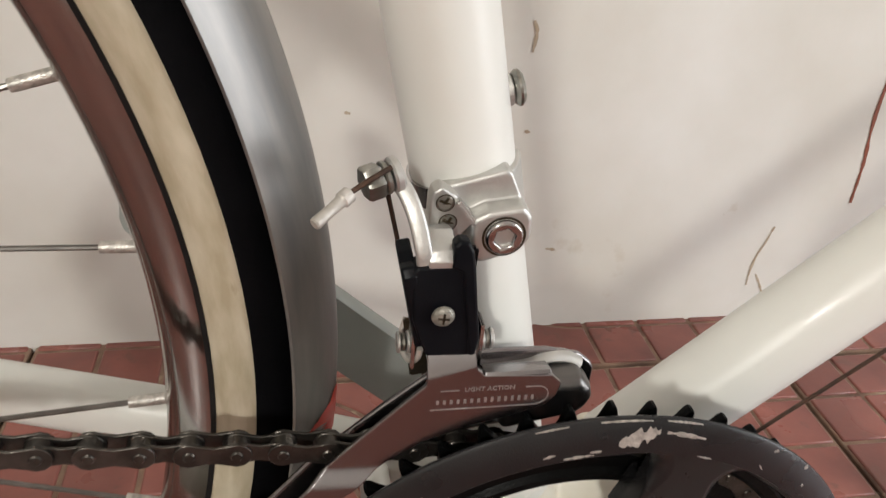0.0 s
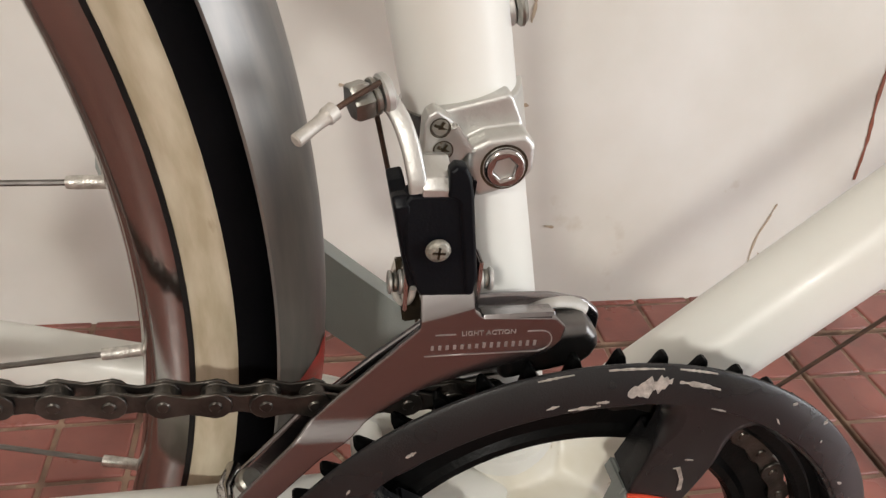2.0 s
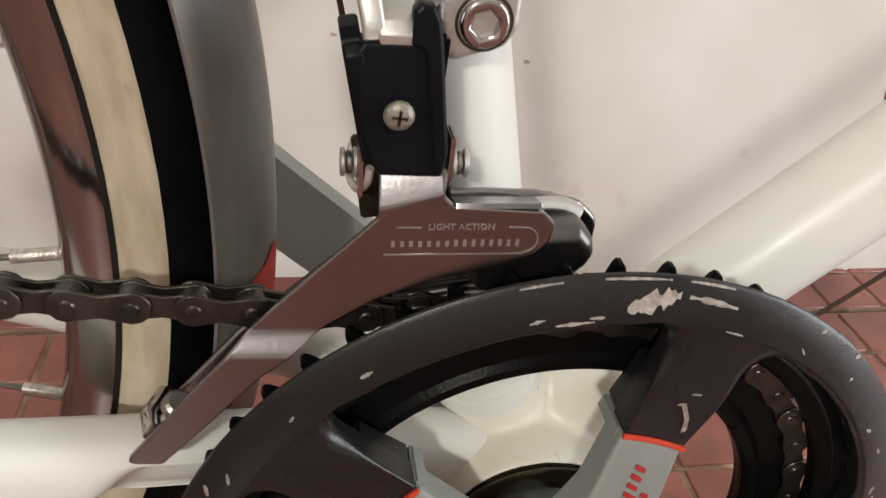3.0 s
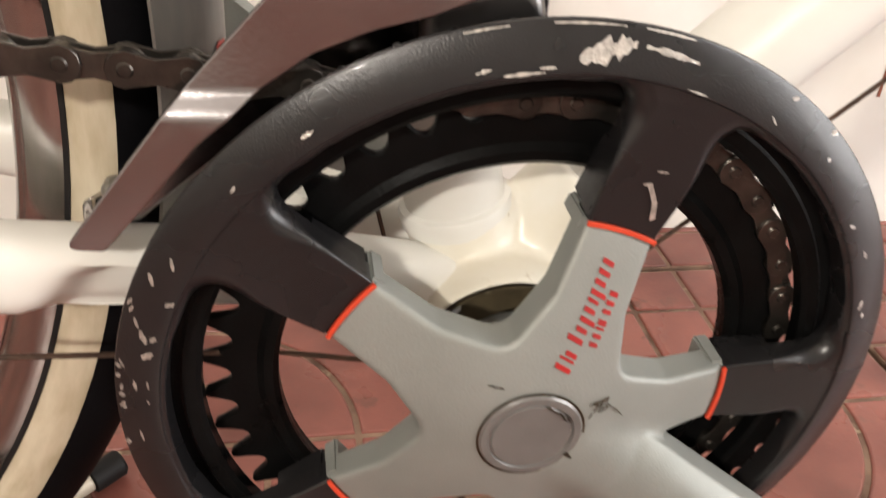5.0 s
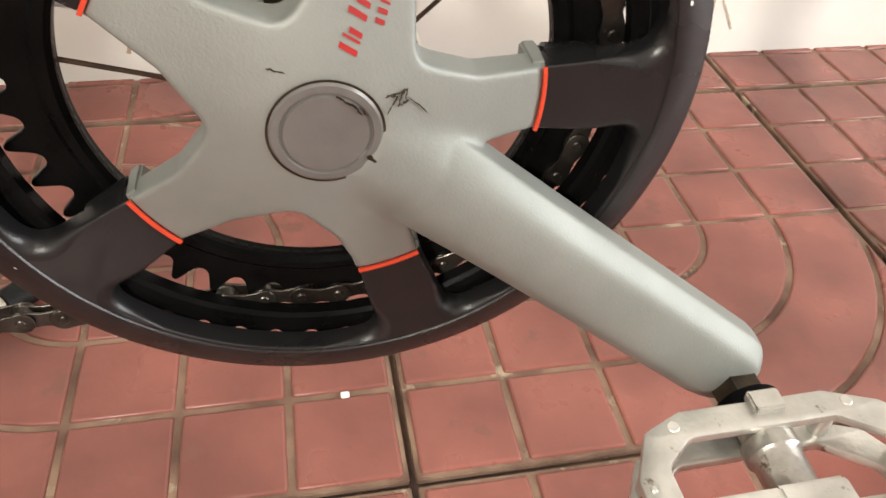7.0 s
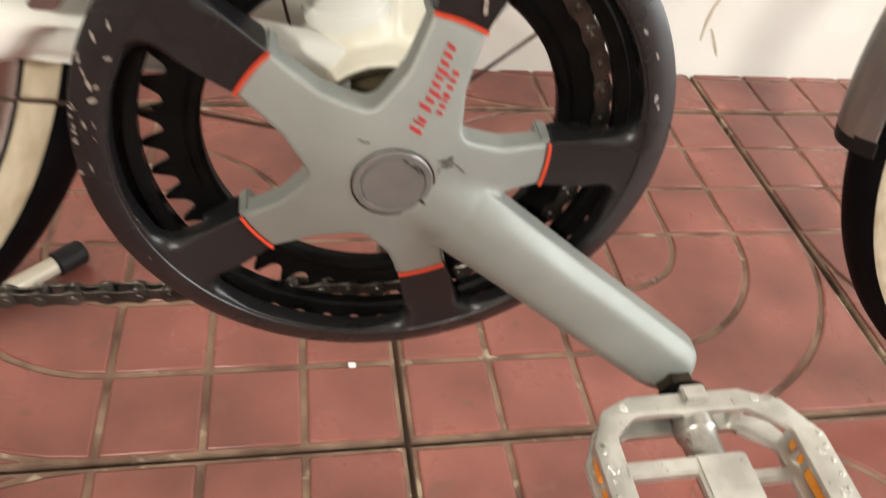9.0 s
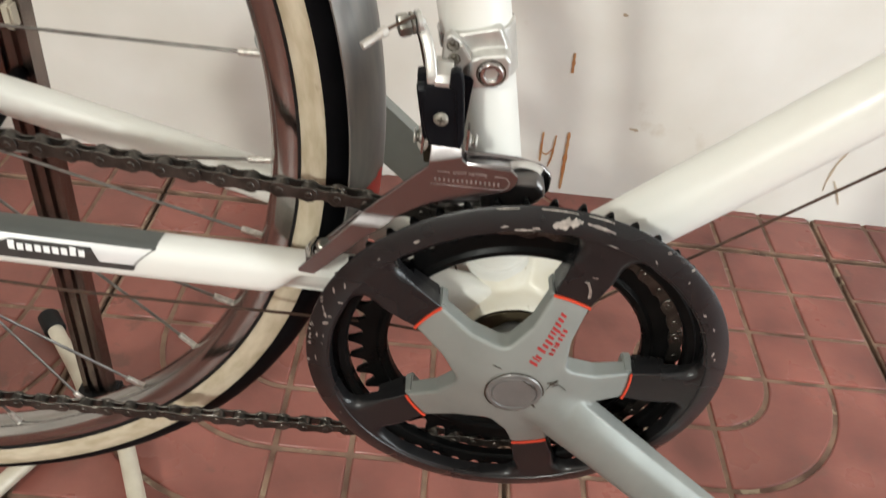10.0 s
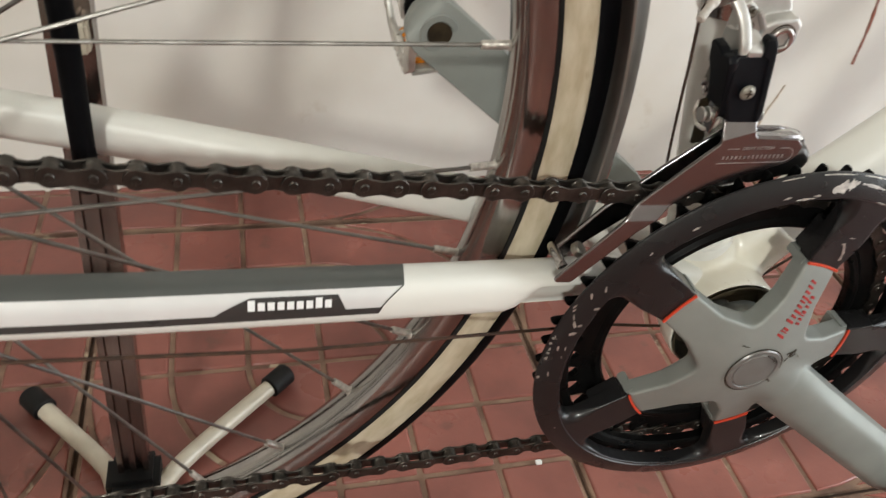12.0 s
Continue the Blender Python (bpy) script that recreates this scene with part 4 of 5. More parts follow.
def link_mesh(outer):
    off = 0.0027 if outer else 0.0017
    loops = [link_outline(step_len, 0.0043 if outer else 0.0041, 0.0029 if outer else 0.0028)]
    bm = bmesh.new()
    m = [Matrix.Translation((0, s * off, 0)) @ FACING for s in (-1, 1)]
    drop_mesh(bm, [plate(loops, 0.0010, 0.0002, mm, 0) for mm in m])
    for x in (0.0, step_len):
        if outer:
            disc(0.0018, 0.0074, (x, -0.0037, 0), (0, 1, 0), 0.0004, 12, bm=bm)
        else:
            disc(0.0039, 0.0030, (x, -0.0015, 0), (0, 1, 0), 0.0003, 14, bm=bm)
    me = bpy.data.meshes.new("chain_link")
    bm.to_mesh(me)
    bm.free()
    return me


roll = bmesh.new()
disc(0.0030, 0.0032, pins[0] + Vector((0, -0.0016, 0)), (0, 1, 0), 0.0003, 10, bm=roll)
chain = part("chain", roll, CHAIN, bicycle, "oily brown-black roller chain")
outer_me, inner_me = link_mesh(True), link_mesh(False)
for k in range(links):
    a, b = pins[k], pins[(k + 1) % links]
    d = b - a
    xax = d.normalized()
    yax = Vector((0, 1, 0)) - xax * xax.y
    yax.normalize()
    zax = xax.cross(yax)
    m = Matrix((xax, yax, zax)).transposed().to_4x4()
    part("outer_link" if k % 2 else "inner_link", outer_me if k % 2 else inner_me, CHAIN, chain, "", True, Matrix.Translation(a) @ m)
# Unseen sprocket stack, added to thicken the hub's shadow on the wall.
for teeth, inset in ((13, 0.0), (16, 0.0050), (19, 0.0100), (22, 0.0150), (25, 0.0200)):
    rad = 0.0020 * teeth
    loop = [(COG.x + (rad + (0.0022 if q % 4 in (0, 1) else -0.0016)) * math.cos(2 * math.pi * q / (4 * teeth)), COG.z + (rad + (0.0022 if q % 4 in (0, 1) else -0.0016)) * math.sin(2 * math.pi * q / (4 * teeth))) for q in range(4 * teeth)]
    part("sprocket", plate([loop], 0.002, 0.0002, Matrix.Translation((0, chain_y(COG.x) + inset, 0)) @ FACING), CHAIN, bicycle)
part("guide_pulley", disc(PUL_R - 0.003, 0.003, (PUL.x, chain_y(PUL.x) - 0.0015, PUL.z), (0, 1, 0), 0.0006, 28), BLACK, bicycle)
part("pulley_arm", sweep([(PUL.x, chain_y(PUL.x) - 0.006, PUL.z), (-0.405, chain_y(-0.4) - 0.008, 0.36), (-0.42, -0.062, 0.40)], 0.006, 14), ALLOY, bicycle)


# ---- front derailleur ----
CAGE_Y = -0.0375
cage_out = rounded([(-0.0543, 0.4485), (-0.0412, 0.4485), (-0.0408, 0.4412), (-0.0385, 0.4390), (-0.0190, 0.4378), (-0.0157, 0.4345), (-0.0165, 0.4300), (-0.0190, 0.4268), (-0.0290, 0.4230),
                    (-0.0410, 0.4200), (-0.0540, 0.4150), (-0.0680, 0.4055), (-0.0800, 0.3955), (-0.0915, 0.3822), (-0.1035, 0.3690), (-0.1125, 0.3698), (-0.0860, 0.4032),
                    (-0.0655, 0.4248), (-0.0545, 0.4362)], 0.002)


def folded_cage():
    """The outer plate: its neck bends back to the linkage and its tail is joggled forward by one soft step."""
    bm = bmesh.new()
    drop_mesh(bm, [plate([cage_out], 0.0016, 0.0005, Matrix.Translation((0, CAGE_Y, 0)) @ FACING)])
    folds = [((-0.0545, 0.4378), (0.013, 0.0040)), ((-0.0545, 0.4388), (0.013, 0.0040))]
    folds += [((0, 0.4080 - 0.0010 * k), (1, 0)) for k in range(8)]
    for (x, z), (dx, dz) in folds:
        bmesh.ops.bisect_plane(bm, geom=bm.verts[:] + bm.edges[:] + bm.faces[:], plane_co=(x, 0, z), plane_no=(-dz, 0, dx))
    for v in bm.verts:
        above = ((v.co.z - 0.4378) * 0.013 - (v.co.x + 0.0545) * 0.0040) / 0.0136
        if above > 0 and v.co.x < -0.036:
            v.co.y += 0.40 * min(above, 0.001) + 0.62 * max(0.0, above - 0.001)
        beyond = (0.4080 - v.co.z) / 0.0070
        if v.co.x < -0.060:
            v.co.y -= 0.0034 * ease(beyond)
    bmesh.ops.recalc_face_normals(bm, faces=bm.faces[:])
    return bm


derailleur = part("front_derailleur_cage", folded_cage(), CAGE, bicycle, "polished steel front derailleur cage over the chain")
cage_in = rounded([(-0.042, 0.4330), (-0.028, 0.4335), (-0.015, 0.4330), (-0.004, 0.4305), (0.0015, 0.4255), (0.0015, 0.4165), (-0.003, 0.4110), (-0.016, 0.4085), (-0.033, 0.4065), (-0.050, 0.4010), (-0.068, 0.3915), (-0.087, 0.3760), (-0.101, 0.3640), (-0.107, 0.3670), (-0.086, 0.3930), (-0.064, 0.4140)], 0.006)
part("inner_cage_plate", plate([cage_in], 0.0024, 0.0011, Matrix.Translation((0, CAGE_Y + 0.0172, 0)) @ FACING, 3), CAGE, derailleur)
lip = curve_pts([(-0.0400, -0.0250, 0.4290), (-0.0331, -0.0235, 0.4272), (-0.0216, -0.0222, 0.4280), (-0.0148, -0.0212, 0.4302), (-0.0080, -0.0210, 0.4296), (-0.0040, -0.0220, 0.4278)], 5)
nose = rounded([(-0.0300, 0.4262), (-0.0150, 0.4290), (-0.0060, 0.4292), (-0.0026, 0.4255), (-0.0016, 0.4215), (-0.0030, 0.4180), (-0.0060, 0.4150), (-0.0300, 0.4100)], 0.003)
part("cage_nose", plate([nose], 0.0115, 0.0034, Matrix.Translation((0, -0.0265, 0)) @ FACING, 5), NOSE, derailleur, "rounded nose of the cage, its shade put into the colour")
part("cage_lip", sweep(lip, 1.0, section=[(0.0030 * math.cos(2 * math.pi * k / 12), 0.0018 * math.sin(2 * math.pi * k / 12)) for k in range(12)]), ALLOY, derailleur, "rolled polished lip of the inner plate")
low = curve_pts([(-0.0480, -0.0225, 0.4035), (-0.0308, -0.0225, 0.4068), (-0.0196, -0.0222, 0.4082), (-0.0060, -0.0218, 0.4120), (-0.0018, -0.0214, 0.4146), (-0.0034, -0.0212, 0.4160)], 5)
part("cage_lip", sweep(low, 1.0, section=[(0.0020 * math.cos(2 * math.pi * k / 12), 0.0016 * math.sin(2 * math.pi * k / 12)) for k in range(12)]), NOSE, derailleur, "lower edge of the inner plate, darkened for shade")
# bridge that ties the two plates along the top
cross = [(-0.0388, 0.4388), (-0.0382, 0.4398), (-0.0330, 0.4385), (-0.0262, 0.4318), (-0.0222, 0.4282), (-0.0230, 0.4268), (-0.0270, 0.4300), (-0.0335, 0.4370)]
ALONG = Matrix(((0, 0, 1, -0.0290), (1, 0, 0, 0), (0, 1, 0, 0), (0, 0, 0, 1)))   # drawn (x, y) stands up as (y, z), thick along x
part("cage_bridge", plate([cross], 0.0190, 0.0004, ALONG), CAGE, derailleur, "folded bridge across the cage")
part("cage_tail", sweep([(-0.1060, CAGE_Y + 0.0015, 0.3735), (-0.1072, CAGE_Y + 0.006, 0.3752), (-0.1055, CAGE_Y + 0.0165, 0.3725)], 0.0024, 14), STEEL, derailleur)
part("tail_screw", disc(0.0036, 0.004, (-0.1010, CAGE_Y + 0.004, 0.3795), (0.5, -0.3, 0.8), 0.0008, 18), BOLT, derailleur)


# engraved bars on the cage
eng = []
for x0, x1, z in ((-0.0505, -0.0452, 0.4338), (-0.0262, -0.0225, 0.4338), (-0.0530, -0.0220, 0.4270)):
    eng.append([(x0, z), (x1, z), (x1, z + 0.0003), (x0, z + 0.0003)])
for j in range(15):
    x = -0.0515 + 0.00195 * j
    eng.append([(x, 0.4291), (x + 0.0008, 0.4291), (x + 0.0008, 0.4308 - 0.0003 * (j < 7)), (x, 0.4308 - 0.0003 * (j < 7))])
bend = [(-0.0225 + 0.0034 * math.sin(radians(k * 15)), 0.43065 + 0.0034 * math.cos(radians(k * 15))) for k in range(13)]
eng.append(bend + [(-0.0225 + 0.0031 * math.sin(radians(k * 15)), 0.43065 + 0.0031 * math.cos(radians(k * 15))) for k in range(12, -1, -1)])
part("engraving", plate(eng, 0.0003, 0, Matrix.Translation((0, CAGE_Y - 0.0008, 0)) @ FACING), ENGRAVE, derailleur, "engraved bars in place of the maker's writing", False)


def text_mesh(body, size, m):
    cu = bpy.data.curves.new("text", "FONT")
    cu.body, cu.size, cu.extrude, cu.resolution_u = body, size, 0.0001, 2
    ob = new("text", cu)
    me = bpy.data.meshes.new_from_object(ob.evaluated_get(bpy.context.evaluated_depsgraph_get()))
    bpy.data.objects.remove(ob)
    bpy.data.curves.remove(cu)
    me.materials.clear()
    me.transform(m)
    return me


part("engraving", text_mesh("LIGHT ACTION", 0.0021, Matrix.Translation((-0.0438, CAGE_Y - 0.0009, 0.4334)) @ FACING), ENGRAVE, derailleur, "engraved words on the cage plate", False)

# black linkage body
def lean(me):
    """Tips a linkage plate back towards its top."""
    for v in me.vertices:
        dy = 0.11 * (v.co.z - 0.4520)
        v.co.x, v.co.y, v.co.z = v.co.x + 0.23 * dy, v.co.y + dy, v.co.z - 0.74 * dy
    return me


part("linkage", lean(plate([rounded([(-0.0606, 0.4716), (-0.0589, 0.4739), (-0.0475, 0.4739), (-0.0445, 0.4735), (-0.0412, 0.4508), (-0.0418, 0.4446), (-0.0549, 0.4450), (-0.0569, 0.4497), (-0.0592, 0.4568)], 0.0012)], 0.0065, 0.0010,
                           Matrix.Translation((0, -0.0333, 0)) @ FACING, 2)), BLACK, derailleur, "black plastic parallelogram body")
part("linkage_cheek", lean(plate([rounded([(-0.0501, 0.4735), (-0.0501, 0.4803), (-0.0487, 0.4818), (-0.0461, 0.4814), (-0.0447, 0.4785), (-0.0438, 0.4735), (-0.0409, 0.4504), (-0.0417, 0.4452), (-0.0436, 0.4450), (-0.0450, 0.4560), (-0.0474, 0.4722)], 0.0010)],
                                 0.0045, 0.0009, Matrix.Translation((0, -0.0350, 0)) @ FACING, 2)), BLACK, derailleur)
side_m = Matrix.Translation((-0.0582, 0, 0.4590)) @ Matrix.Rotation(radians(-11), 4, "Y") @ Matrix(((0, 0, 1, 0), (1, 0, 0, 0), (0, 1, 0, 0), (0, 0, 0, 1)))
part("linkage_cheek", plate([rounded([(-0.0352, -0.0120), (-0.0347, 0.0105), (-0.0330, 0.0128), (-0.0290, 0.0120), (-0.0262, 0.0136), (-0.0215, 0.0145), (-0.0196, 0.0130), (-0.0198, 0.0060), (-0.0222, 0.0010), (-0.0235, -0.0090), (-0.0270, -0.0125)], 0.0012)],
                            0.0040, 0.0008, side_m, 2), BLACK, derailleur, "black side wall of the linkage")
SIDE = Matrix(((0, 0, 1, -0.0519), (1, 0, 0, 0), (0, 1, 0, 0), (0, 0, 0, 1)))
part("knuckle", plate([rounded([(-0.0338, 0.4680), (-0.0342, 0.4735), (-0.0325, 0.4760), (-0.0250, 0.4782), (-0.0185, 0.4758), (-0.0150, 0.4758), (-0.0150, 0.4700)], 0.0012)], 0.0072, 0.0005, SIDE), ALLOY, derailleur, "bright alloy knuckle")
part("linkage_screw", lathe([(0, 0.0016), (0.0014, 0.0015), (0.0026, 0.0011), (0.0031, 0.0004), (0.0031, 0.0)], (-0.0513, -0.0365, 0.4585), (0, -1, 0), 28), SCREW, derailleur, "domed cross-head screw")
# Cross slots are raised dark bars with recess shade in their colour.
for turn in (5, 95):
    part("screw_slot", box(0.0032, 0.0004, 0.0006, Matrix.Translation((-0.0513, -0.03800, 0.4585)) @ Matrix.Rotation(radians(turn), 4, "Y")), DARKIN, derailleur)
part("back_link", box(0.0145, 0.004, 0.032, Matrix.Translation((-0.0475, -0.020, 0.4540)) @ Matrix.Rotation(radians(3), 4, "Y"), 0.001), BLACK, derailleur)
for x, way_x in ((-0.0585, -1), (-0.0385, 1)):
    for at_x, rad, wide in ((0.0, 0.0032, 0.0009), (0.0012, 0.0026, 0.0012), (0.0026, 0.0031, 0.0010)):
        part("pivot_washer", disc(rad, wide, (x + way_x * at_x, -0.0290, 0.4445), (way_x, 0, 0), 0.0003, 22), BOLT if rad < 0.003 else ALLOY, derailleur)
part("return_spring", sweep(curve_pts([(-0.0585, -0.0205, 0.4462), (-0.0596, -0.0215, 0.4420), (-0.0596, -0.0250, 0.4384), (-0.0582, -0.0295, 0.4382), (-0.0566, -0.0325, 0.4415), (-0.0562, -0.0335, 0.4455)], 5), 0.0009, 10), FERRULE, derailleur, "bent bright spring clip")

part("link_plate", box(0.0010, 0.0070, 0.0150, Matrix.Translation((-0.0392, -0.0300, 0.4450)), 0.0004), STEEL, derailleur)
part("link_plate", box(0.0010, 0.0070, 0.0120, Matrix.Translation((-0.0580, -0.0300, 0.4440)), 0.0004), STEEL, derailleur)
part("inner_link", box(0.0060, 0.0050, 0.0095, Matrix.Translation((-0.0560, -0.0205, 0.4590)) @ Matrix.Rotation(radians(4), 4, "Y"), 0.0012), BOLT, derailleur, "greasy inner link")
part("inner_link", box(0.0055, 0.0016, 0.0210, Matrix.Translation((-0.0555, -0.0225, 0.4375)) @ Matrix.Rotation(radians(-8), 4, "Y"), 0.0005), DARKIN, derailleur, "dark greasy inner plate")
coil = [(-0.0582 + 0.0009 * k / 8, -0.0205 + 0.0026 * math.cos(2 * math.pi * k / 8), 0.4515 + 0.0026 * math.sin(2 * math.pi * k / 8)) for k in range(33)]
part("return_coil", sweep(coil, 0.0006, 8), STEEL, derailleur, "small steel return coil")
part("link_pin", disc(0.0020, 0.0080, (-0.0590, -0.0215, 0.4640), (1, 0, 0), 0.0004, 16), FERRULE, derailleur)
# clamp round the seat tube
tube_dir = (seat_at(0.6) - seat_at(0.4)).normalized()
part("clamp_band", lathe([(0.0157, -0.0035), (0.0166, -0.0035), (0.0166, 0.0035), (0.0157, 0.0035)], seat_at(0.4795), tube_dir, 48, closed_profile=True), STEEL, derailleur, "thin steel clamp band")
def hug(z0, z1, a0, a1, r0, r1, slant):
    """A sheet that wraps the seat tube between two angles; its top edge climbs by slant."""
    bm = bmesh.new()
    inner, outer_ = [], []
    n = 28
    for i in range(n + 1):
        a = radians(a0 + (a1 - a0) * i / n)
        top = z1 + slant * (i / n) ** 1.5
        ro, ri = [], []
        for k in range(5):
            z = z0 + (top - z0) * k / 4
            c = seat_at(z)
            ro.append(bm.verts.new(c + Vector((r1 * math.cos(a), r1 * math.sin(a), 0))))
            ri.append(bm.verts.new(c + Vector((r0 * math.cos(a), r0 * math.sin(a), 0))))
        outer_.append(ro)
        inner.append(ri)
    for i in range(n):
        for k in range(4):
            bm.faces.new((outer_[i][k], outer_[i + 1][k], outer_[i + 1][k + 1], outer_[i][k + 1]))
            bm.faces.new((inner[i][k], inner[i][k + 1], inner[i + 1][k + 1], inner[i + 1][k]))
        bm.faces.new((outer_[i][4], outer_[i + 1][4], inner[i + 1][4], inner[i][4]))
        bm.faces.new((outer_[i][0], inner[i][0], inner[i + 1][0], outer_[i + 1][0]))
    for s in (0, n):
        for k in range(4):
            bm.faces.new((outer_[s][k], outer_[s][k + 1], inner[s][k + 1], inner[s][k]))
    bmesh.ops.recalc_face_normals(bm, faces=bm.faces[:])
    return bm


cb = hug(0.4650, 0.4842, -128, -4, 0.0154, 0.0173, 0.0040)
drop_mesh(cb, [plate([rounded([(-0.0420, 0.4660), (-0.0420, 0.4772), (-0.0375, 0.4796), (-0.0277, 0.4810), (-0.0250, 0.4780), (-0.0249, 0.4712), (-0.0276, 0.4670), (-0.0385, 0.4634)], 0.0022)], 0.0150, 0.0014, Matrix.Translation((0, -0.0125, 0)) @ FACING, 3),
               plate([rounded([(-0.0490, 0.4770), (-0.0485, 0.4845), (-0.0400, 0.4868), (-0.0318, 0.4890), (-0.0302, 0.4880), (-0.0262, 0.4795), (-0.0262, 0.4750), (-0.0460, 0.4730)], 0.0010)], 0.0090, 0.0010, Matrix.Translation((0, -0.0090, 0)) @ FACING, 2)])
clamp = part("clamp_body", cb, ALLOY, derailleur, "polished alloy clamp hugging the seat tube")
soften(clamp, 0.0004, 4)
bolt_c = (-0.0327, 0.4722)
part("clamp_bolt", plate([ring_pts(0.0053, 40, *bolt_c), ring_pts(0.0030, 6, *bolt_c, 0.3)[::-1]], 0.0032, 0.0009, Matrix.Translation((0, -0.0200, 0)) @ FACING, 3), STEEL, derailleur, "hex socket clamp bolt")
# Black disc and dark ring draw the shade inside socket and recess.
part("clamp_socket", disc(0.0034, 0.0004, (bolt_c[0], -0.0186, bolt_c[1]), (0, -1, 0), 0.0001, 20), RINGB, derailleur)
part("bolt_recess", lathe([(0.0055, 0.0), (0.0062, 0.0)], (bolt_c[0], -0.02012, bolt_c[1]), (0, -1, 0), 40), DARKIN, derailleur)
part("screw_plate", plate([rounded([(-0.0537, 0.4700), (-0.0534, 0.4830), (-0.0526, 0.4852), (-0.0506, 0.4866), (-0.0468, 0.4841), (-0.0405, 0.4763), (-0.0440, 0.4726), (-0.0446, 0.4700)], 0.0012)], 0.0060, 0.0006, Matrix.Translation((0, -0.0155, 0)) @ FACING, 2), ALLOY, derailleur, "alloy plate with two adjusting screws")
# Dark rings and bars draw the shade of the wells and slots.
for x, z in ((-0.0495, 0.4822), (-0.0484, 0.4763)):
    part("screw_well", lathe([(0.0023, 0.0004), (0.0026, 0.0004)], (x, -0.0185, z), (0, -1, 0.0), 24), DARKIN, derailleur)
    part("limit_screw", disc(0.0023, 0.0010, (x, -0.0180, z), (0, -1, 0.20), 0.0003, 20), BOLT, derailleur, "cross-head limit screw")
    for turn in (25, 115):
        part("screw_slot", box(0.0034, 0.0003, 0.0007, Matrix.Translation((x, -0.01905, z + 0.0002)) @ Matrix.Rotation(radians(12), 4, "X") @ Matrix.Rotation(radians(turn), 4, "Y")), DARKIN, derailleur)
part("screw_rib", box(0.0019, 0.003, 0.0088, Matrix.Translation((-0.0440, -0.0192, 0.4797)) @ Matrix.Rotation(radians(-35), 4, "Y"), 0.0006), ALLOY, derailleur)
# cable lever
part("cable_lever", sweep(curve_pts([(-0.0562, -0.0325, 0.4722), (-0.0567, -0.0318, 0.4757), (-0.0582, -0.0288, 0.4822), (-0.0602, -0.0252, 0.4872), (-0.0626, -0.0218, 0.4905), (-0.0636, -0.0210, 0.4925)], 5), 1.0,
                          section=[(0.0023 * math.copysign(abs(math.cos(2 * math.pi * k / 16)) ** 0.6, math.cos(2 * math.pi * k / 16)), 0.0014 * math.copysign(abs(math.sin(2 * math.pi * k / 16)) ** 0.6, math.sin(2 * math.pi * k / 16))) for k in range(16)]),
     ALLOY, derailleur, "curved flat alloy cable lever")
anchor_axis = Vector((-0.90, -0.30, -0.18)).normalized()
a0 = Vector((-0.0625, -0.0215, 0.4925))
part("anchor_washer", disc(0.0047, 0.0026, a0, anchor_axis, 0.0006, 28), ALLOY, derailleur)
part("anchor_plate", disc(0.0044, 0.0016, a0 + anchor_axis * 0.0032, anchor_axis, 0.0004, 24), BOLT, derailleur)
part("anchor_nut", hexnut(0.0047, 0.0048, a0 + anchor_axis * 0.0050, anchor_axis), BOLT, derailleur, "steel anchor nut")
tail = curve_pts([(-0.0652, -0.0272, 0.4968), (-0.0702, -0.0290, 0.4945), (-0.0742, -0.0304, 0.4924), (-0.0764, -0.0322, 0.4914)], 5)
part("cable_tail", sweep(tail, 0.0007, 8), CABLE, derailleur, "frayed rusty cable end")
cap_from, cap_to = Vector((-0.0752, -0.0312, 0.4920)), Vector((-0.0840, -0.0390, 0.4880))
part("cable_end_cap", sweep([cap_from.lerp(cap_to, k) for k in (0.0, 0.04, 0.24, 0.29, 0.52, 0.97, 1.0)], [0.0013, 0.0021, 0.0021, 0.0016, 0.0015, 0.0016, 0.0012], 14), FERRULE, derailleur, "crimped alloy cable end cap")
part("shift_cable", sweep(curve_pts([(-0.0652, -0.0205, 0.4905), (-0.0646, -0.0130, 0.4845), (-0.0627, -0.0078, 0.4760), (-0.0575, -0.0044, 0.4525), (-0.0545, -0.0024, 0.4380), (-0.0472, 0.0014, 0.4025), (-0.0360, 0.0045, 0.3480), (-0.0250, 0.0050, 0.3000)], 4), 0.0007, 8), CABLE, derailleur, "rusty brown shift cable")
# boss on the seat tube
boss_d = Vector((1, 0, 0.22)).normalized()
bp = seat_at(0.502) + boss_d * 0.0145
part("boss", disc(0.0046, 0.0020, bp, boss_d, 0.0004, 24), ALLOY, seat_tube)
part("boss_bolt", disc(0.0052, 0.0028, bp + boss_d * 0.0024, boss_d, 0.0010, 28), BOLT, seat_tube, "round steel screw head")


# ---- cables along the frame ----
part("shift_cable", sweep([(0.0, 0.000, 0.2885), (0.0864, 0.000, 0.3675), (0.56, 0.002, 0.803)], 0.0008, 8), CABLE, bicycle, "thin dark cable under the down tube")
part("shift_cable", sweep([(-0.005, -0.010, 0.297), (-0.07, -0.028, 0.325), (-0.22, -0.050, 0.350), (-0.41, -0.070, 0.385)], 0.0008, 8), CABLE, bicycle, "thin dark cable under the chainstay")


